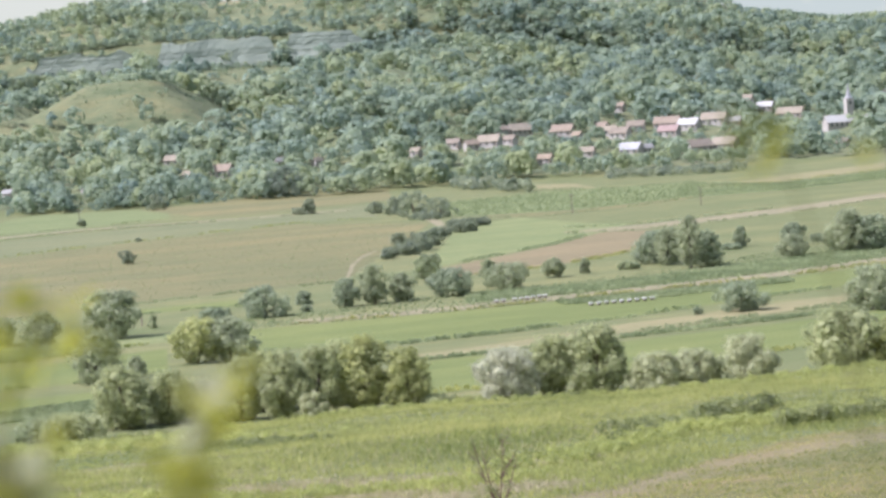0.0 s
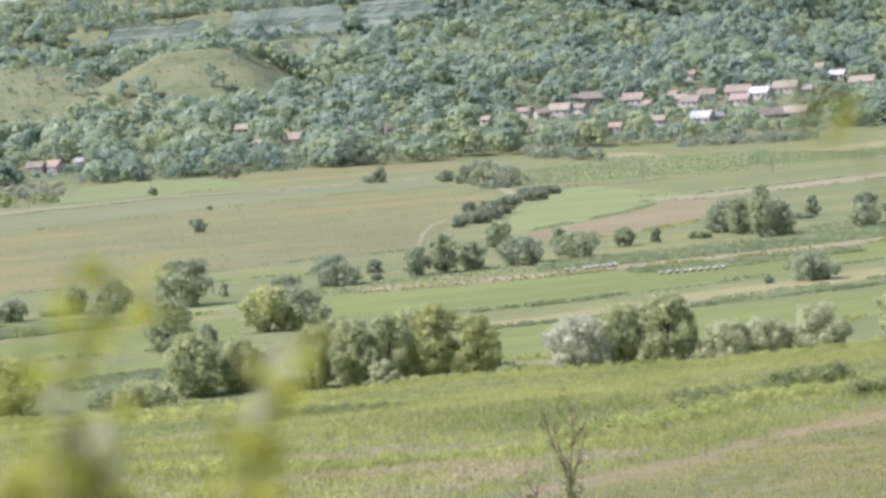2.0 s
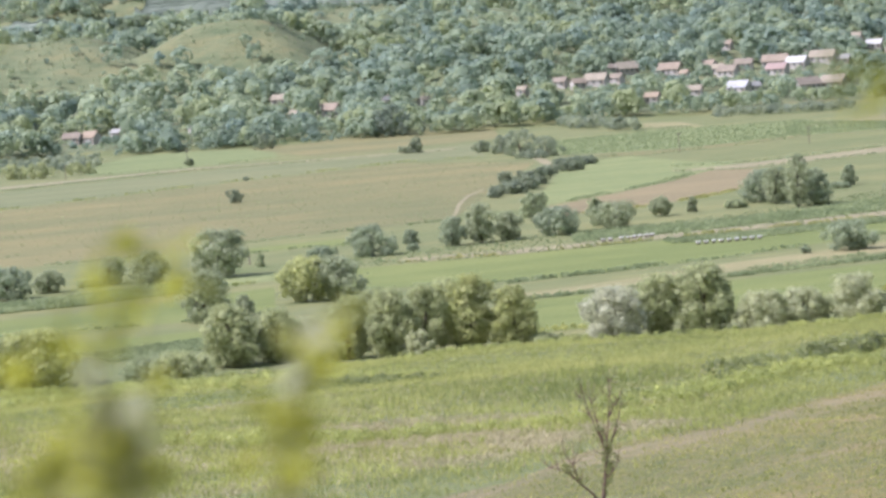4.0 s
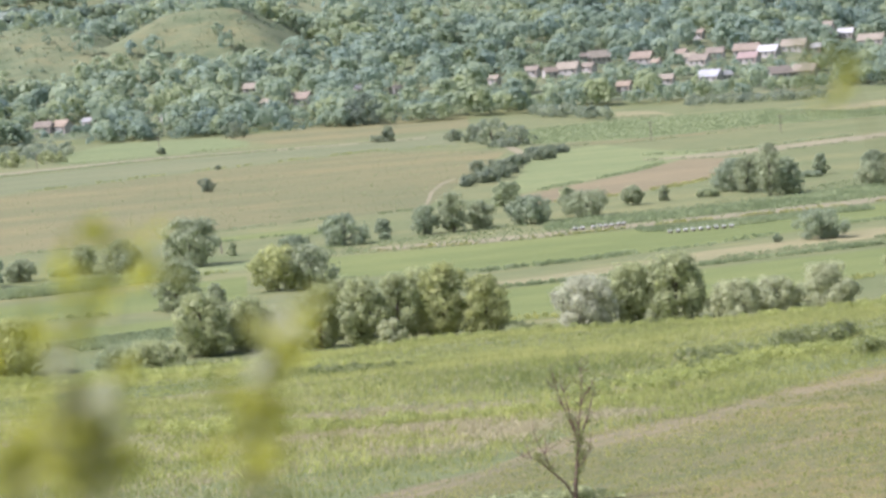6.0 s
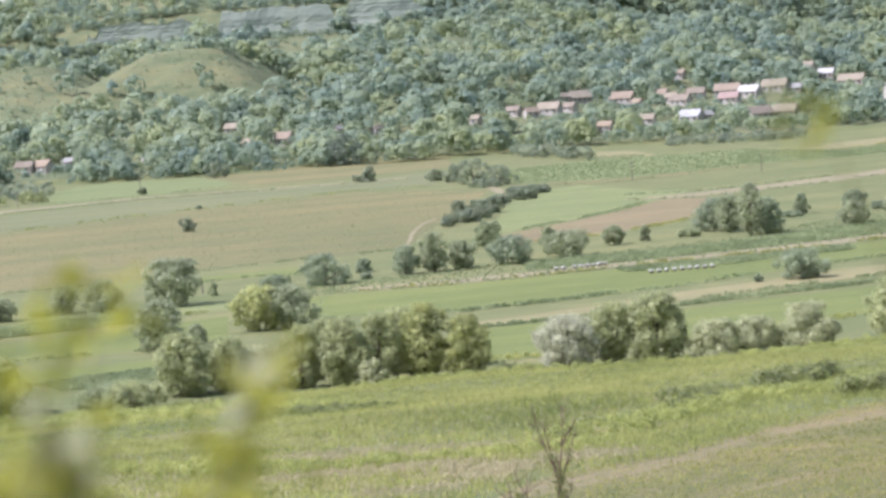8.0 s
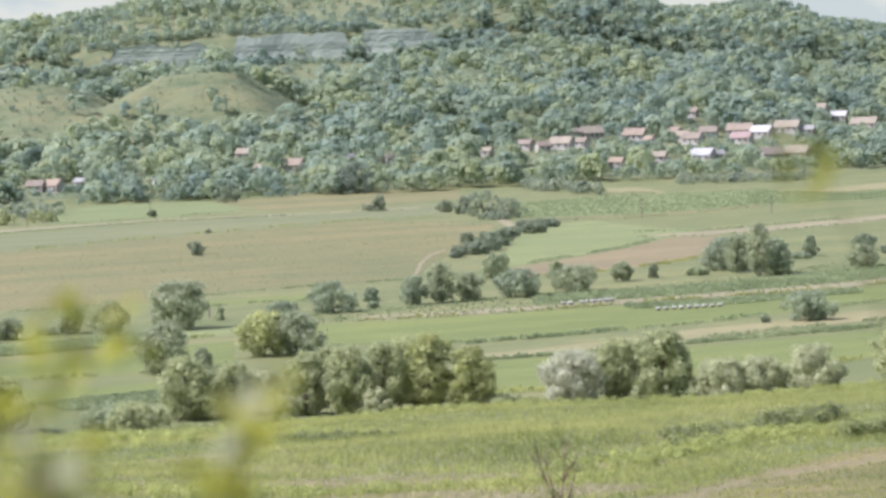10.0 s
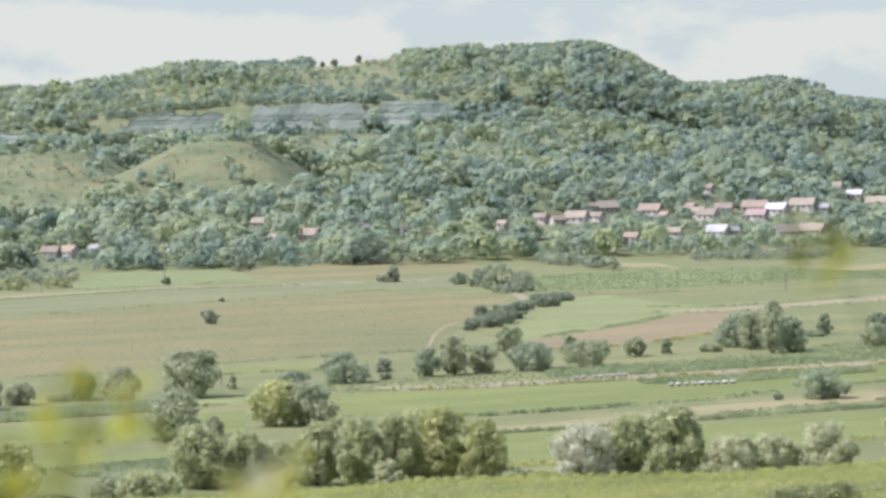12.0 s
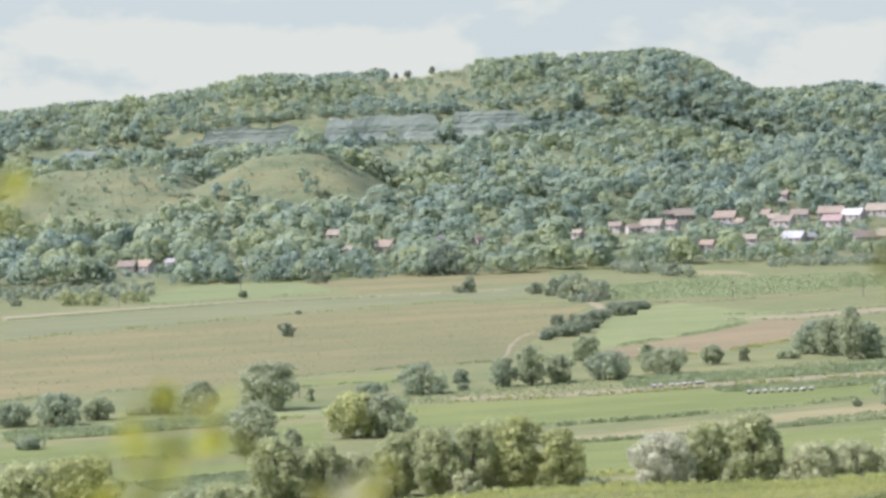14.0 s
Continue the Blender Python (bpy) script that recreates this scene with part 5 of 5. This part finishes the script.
weed_bank("brow_brush", "mixed green brush at the willows' feet", ((-40, 326), (-10, 334), (20, 338), (60, 338)), 260, 0.7, M_BRUSH, 47, 3.0)


# ---- bare shrub ----
def shrub(x, y):
    ob = thing("shrub", x, y, float(height(x, y)), 0, "half-bare thin shrub with reddish twigs on the slope", "shrub")
    rng = np.random.default_rng(51)
    stems = (
        ((0.0, 0, -0.2), (0.02, 0, 0.5), (0.09, 0, 1.0), (0.17, 0, 1.55), (0.10, 0, 1.9), (-0.04, 0.05, 2.45), (-0.14, 0.05, 2.95)),
        ((0.17, 0, 1.55), (0.20, -0.1, 2.0), (0.28, -0.1, 2.6), (0.33, -0.1, 3.1), (0.33, -0.1, 3.55)),
        ((0.17, 0, 1.5), (0.33, 0.1, 1.95), (0.5, 0.1, 2.4), (0.62, 0.1, 2.8)),
        ((0.12, 0, 1.75), (0.0, 0.1, 2.1), (-0.18, 0.1, 2.6), (-0.30, 0.1, 3.0), (-0.36, 0.1, 3.2)),
        ((0.0, 0, 0.1), (-0.25, -0.1, 0.55), (-0.62, -0.1, 0.9), (-0.85, -0.1, 1.15), (-1.15, -0.1, 1.3), (-1.35, -0.1, 1.33)),
        ((0.09, 0, 0.9), (0.28, -0.05, 1.1), (0.45, -0.05, 1.35)),
        ((-0.62, -0.1, 0.9), (-0.75, 0.0, 1.35), (-0.95, 0.0, 1.7)),
        ((0.28, -0.1, 2.6), (0.42, -0.1, 2.9), (0.55, -0.1, 3.0)),
    )
    tips = []
    for k, line in enumerate(stems):
        line = [tuple(1.14 * c for c in p) for p in line]
        r0 = 0.085 if k == 0 else 0.045 if k == 4 else 0.034
        part("branch", tube(line, list(np.linspace(r0, 0.01, len(line))), 6), M_TWIG, ob)
        for p in line[len(line) // 3:]:
            for _ in range(4):
                e = Vector(p) + Vector(rng.normal(size=3) * 0.19) + Vector((0, 0, 0.3))
                part("twig", tube([p, (Vector(p) + e) / 2 + Vector(rng.normal(size=3) * 0.03), e], [0.013, 0.01, 0.005], 4), M_TWIG, ob)
                tips.append(e)
    low = [Vector(p) * 1.14 for p in ((0.14, 0, 1.25), (0.12, 0, 1.45), (0.2, 0, 1.6), (0.05, 0, 0.7), (0.1, 0, 0.9), (0.13, 0.05, 1.05), (0.2, 0, 1.8), (0.16, 0, 1.35), (-0.05, 0, 2.3), (-0.85, -0.1, 1.2), (-0.95, -0.1, 1.3), (-0.6, -0.1, 0.95))]
    c = np.array([t[:] for t in tips[::2]] + [p[:] for p in low for _ in range(5)])
    c = c + rng.normal(size=c.shape) * 0.07
    child("leaves", crown_mesh("leaves", [puffs(rng, c, np.full((len(c), 3), 0.13), c, 15, 0.04, jitter=0.6)], M_BRUSH), ob, "sparse small grey-green leaves")


shrub(3.95, 84.3)
weed_bank("shrub_undergrowth", "grey-green low growth at the shrub's foot", ((1.8, 84.5), (3.2, 85.5), (4.6, 85)), 40, 0.22, LEAVES["willow"], 52, 0.5)


# ---- the plant before the lens ----
def leaf_mesh(name, long, wide, material):
    bm = bmesh.new()
    left, right, mid = [], [], []
    for k in range(7):
        t = k / 6
        w = wide * 0.5 * math.sin(math.pi * t ** 0.8) + 0.0004
        droop = -0.25 * long * t * t
        mid.append(bm.verts.new((0, long * t, droop)))
        left.append(bm.verts.new((-w, long * t, droop + 0.35 * w)))
        right.append(bm.verts.new((w, long * t, droop + 0.35 * w)))
    for k in range(6):
        bm.faces.new((left[k], mid[k], mid[k + 1], left[k + 1]))
        bm.faces.new((mid[k], right[k], right[k + 1], mid[k + 1]))
    me = bpy.data.meshes.new(name)
    bm.to_mesh(me)
    bm.free()
    me.materials.append(material)
    me.polygons.foreach_set("use_smooth", np.ones(len(me.polygons), bool))
    return me


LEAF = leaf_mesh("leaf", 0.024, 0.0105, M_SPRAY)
# same plant's leaf with shade painted in as a darker olive
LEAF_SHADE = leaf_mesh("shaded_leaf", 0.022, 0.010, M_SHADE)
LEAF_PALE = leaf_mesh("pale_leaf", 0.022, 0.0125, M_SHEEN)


def spray(stem, clumps, label, seed):
    """A thin upright stem from the ground with clumps of leaves: x, y, z, reach, leaves, pale glint ones and ones of
    shaded colour.
    """
    rng = np.random.default_rng(seed)
    x, y = stem[0]
    ob = thing("weed_stem", x, y, float(height(x, y)), 0, label, "plant", "leafy stems before the lens")
    base = Vector((x, y, float(height(x, y))))
    line = [Vector((0, 0, -0.05))] + [Vector(p) - base for p in stem[1:]]
    part("stem", tube(line, list(np.linspace(0.0022, 0.0007, len(line))), 6), M_STEM, ob)
    for cx, cy, cz, reach, n, pale, shade in clumps:
        c = Vector((cx, cy, cz)) - base
        n, shade = round(n * 1.7), shade * 2
        for k in range(n + pale + shade):
            p = c + Vector(rng.normal(size=3) * (1, 6, 1)) * reach * (1.15 if k < n else 0.5)
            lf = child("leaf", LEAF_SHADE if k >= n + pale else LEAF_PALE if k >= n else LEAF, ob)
            turn = Euler((float(rng.uniform(-1.2, 1.2)), float(rng.uniform(-1.2, 1.2)), float(rng.uniform(0, 6.28))))
            lf.matrix_basis = Matrix.LocRotScale(p - turn.to_matrix() @ Vector((0, 0.0095, 0)), turn, Vector((1, 1, 1)) * float(rng.uniform(0.7, 1.2)))


spray(((-0.208, 1.6), (-0.2, 1.6, 36.754), (-0.202, 1.6, 36.787), (-0.211, 1.6, 36.817), (-0.214, 1.6, 36.847), (-0.222, 1.6, 36.86)),
      ((-0.22, 1.6, 36.831, 0.0129, 4, 1, 0), (-0.226, 1.6, 36.851, 0.0145, 6, 0, 0), (-0.237, 1.6, 36.779, 0.0194, 9, 0, 3), (-0.215, 1.6, 36.791, 0.0113, 5, 0, 2), (-0.21, 1.6, 36.768, 0.0162, 7, 0, 4), (-0.239, 1.6, 36.816, 0.0145, 5, 0, 0), (-0.244, 1.6, 36.836, 0.0129, 3, 0, 0), (-0.194, 1.6, 36.808, 0.0039, 0, 5, 0), (-0.219, 1.6, 36.829, 0.0045, 0, 4, 0), (-0.246, 1.6, 36.76, 0.0194, 8, 0, 4), (-0.211, 1.6, 36.809, 0.0052, 0, 0, 4), (-0.202, 1.6, 36.788, 0.0071, 1, 0, 6), (-0.197, 1.6, 36.77, 0.0097, 2, 1, 3), (-0.19, 1.6, 36.789, 0.0065, 2, 1, 0)),
      "thin yellow-green leafy stem close before the lens", 71)
spray(((-0.225, 1.9), (-0.224, 1.9, 36.707), (-0.217, 1.9, 36.815), (-0.212, 1.9, 36.861), (-0.221, 1.9, 36.893)),
      ((-0.211, 1.9, 36.873, 0.0173, 7, 0, 0), (-0.219, 1.9, 36.887, 0.01, 3, 0, 0), (-0.23, 1.9, 36.867, 0.0115, 3, 0, 0), (-0.207, 1.9, 36.846, 0.0115, 3, 0, 0), (-0.219, 1.9, 36.815, 0.0096, 2, 0, 0)),
      "thin yellow-green leafy stem close before the lens", 72)
spray(((-0.126, 1.7), (-0.121, 1.7, 36.725), (-0.115, 1.7, 36.766), (-0.108, 1.7, 36.811), (-0.095, 1.7, 36.84)),
      ((-0.098, 1.7, 36.831, 0.0103, 4, 1, 0), (-0.085, 1.7, 36.827, 0.0096, 5, 0, 0), (-0.093, 1.7, 36.834, 0.0034, 0, 4, 0), (-0.106, 1.7, 36.811, 0.0048, 0, 5, 0), (-0.117, 1.7, 36.765, 0.0055, 2, 4, 0), (-0.115, 1.7, 36.768, 0.012, 5, 0, 0), (-0.109, 1.7, 36.747, 0.0103, 3, 0, 4), (-0.128, 1.7, 36.771, 0.0086, 2, 0, 0), (-0.11, 1.7, 36.789, 0.0086, 4, 0, 0)),
      "thin yellow-green leafy stem close before the lens", 73)
spray(((0.372, 2.0), (0.363, 2.0, 36.722), (0.346, 2.0, 36.846), (0.318, 2.0, 36.926), (0.298, 2.0, 36.961)),
      ((0.298, 2.0, 36.961, 0.0137, 5, 0, 0), (0.288, 2.0, 36.967, 0.0097, 3, 0, 0), (0.308, 2.0, 36.951, 0.0081, 2, 0, 0)),
      "thin yellow-green leafy stem close before the lens", 74)
spray(((-0.431, 1.8), (-0.403, 1.8, 36.811), (-0.369, 1.8, 36.92), (-0.334, 1.8, 36.991), (-0.31, 1.8, 37.033)),
      ((-0.309, 1.8, 37.032, 0.0073, 4, 0, 0), (-0.316, 1.8, 37.009, 0.0051, 2, 0, 0)),
      "thin yellow-green leafy stem close before the lens", 75)
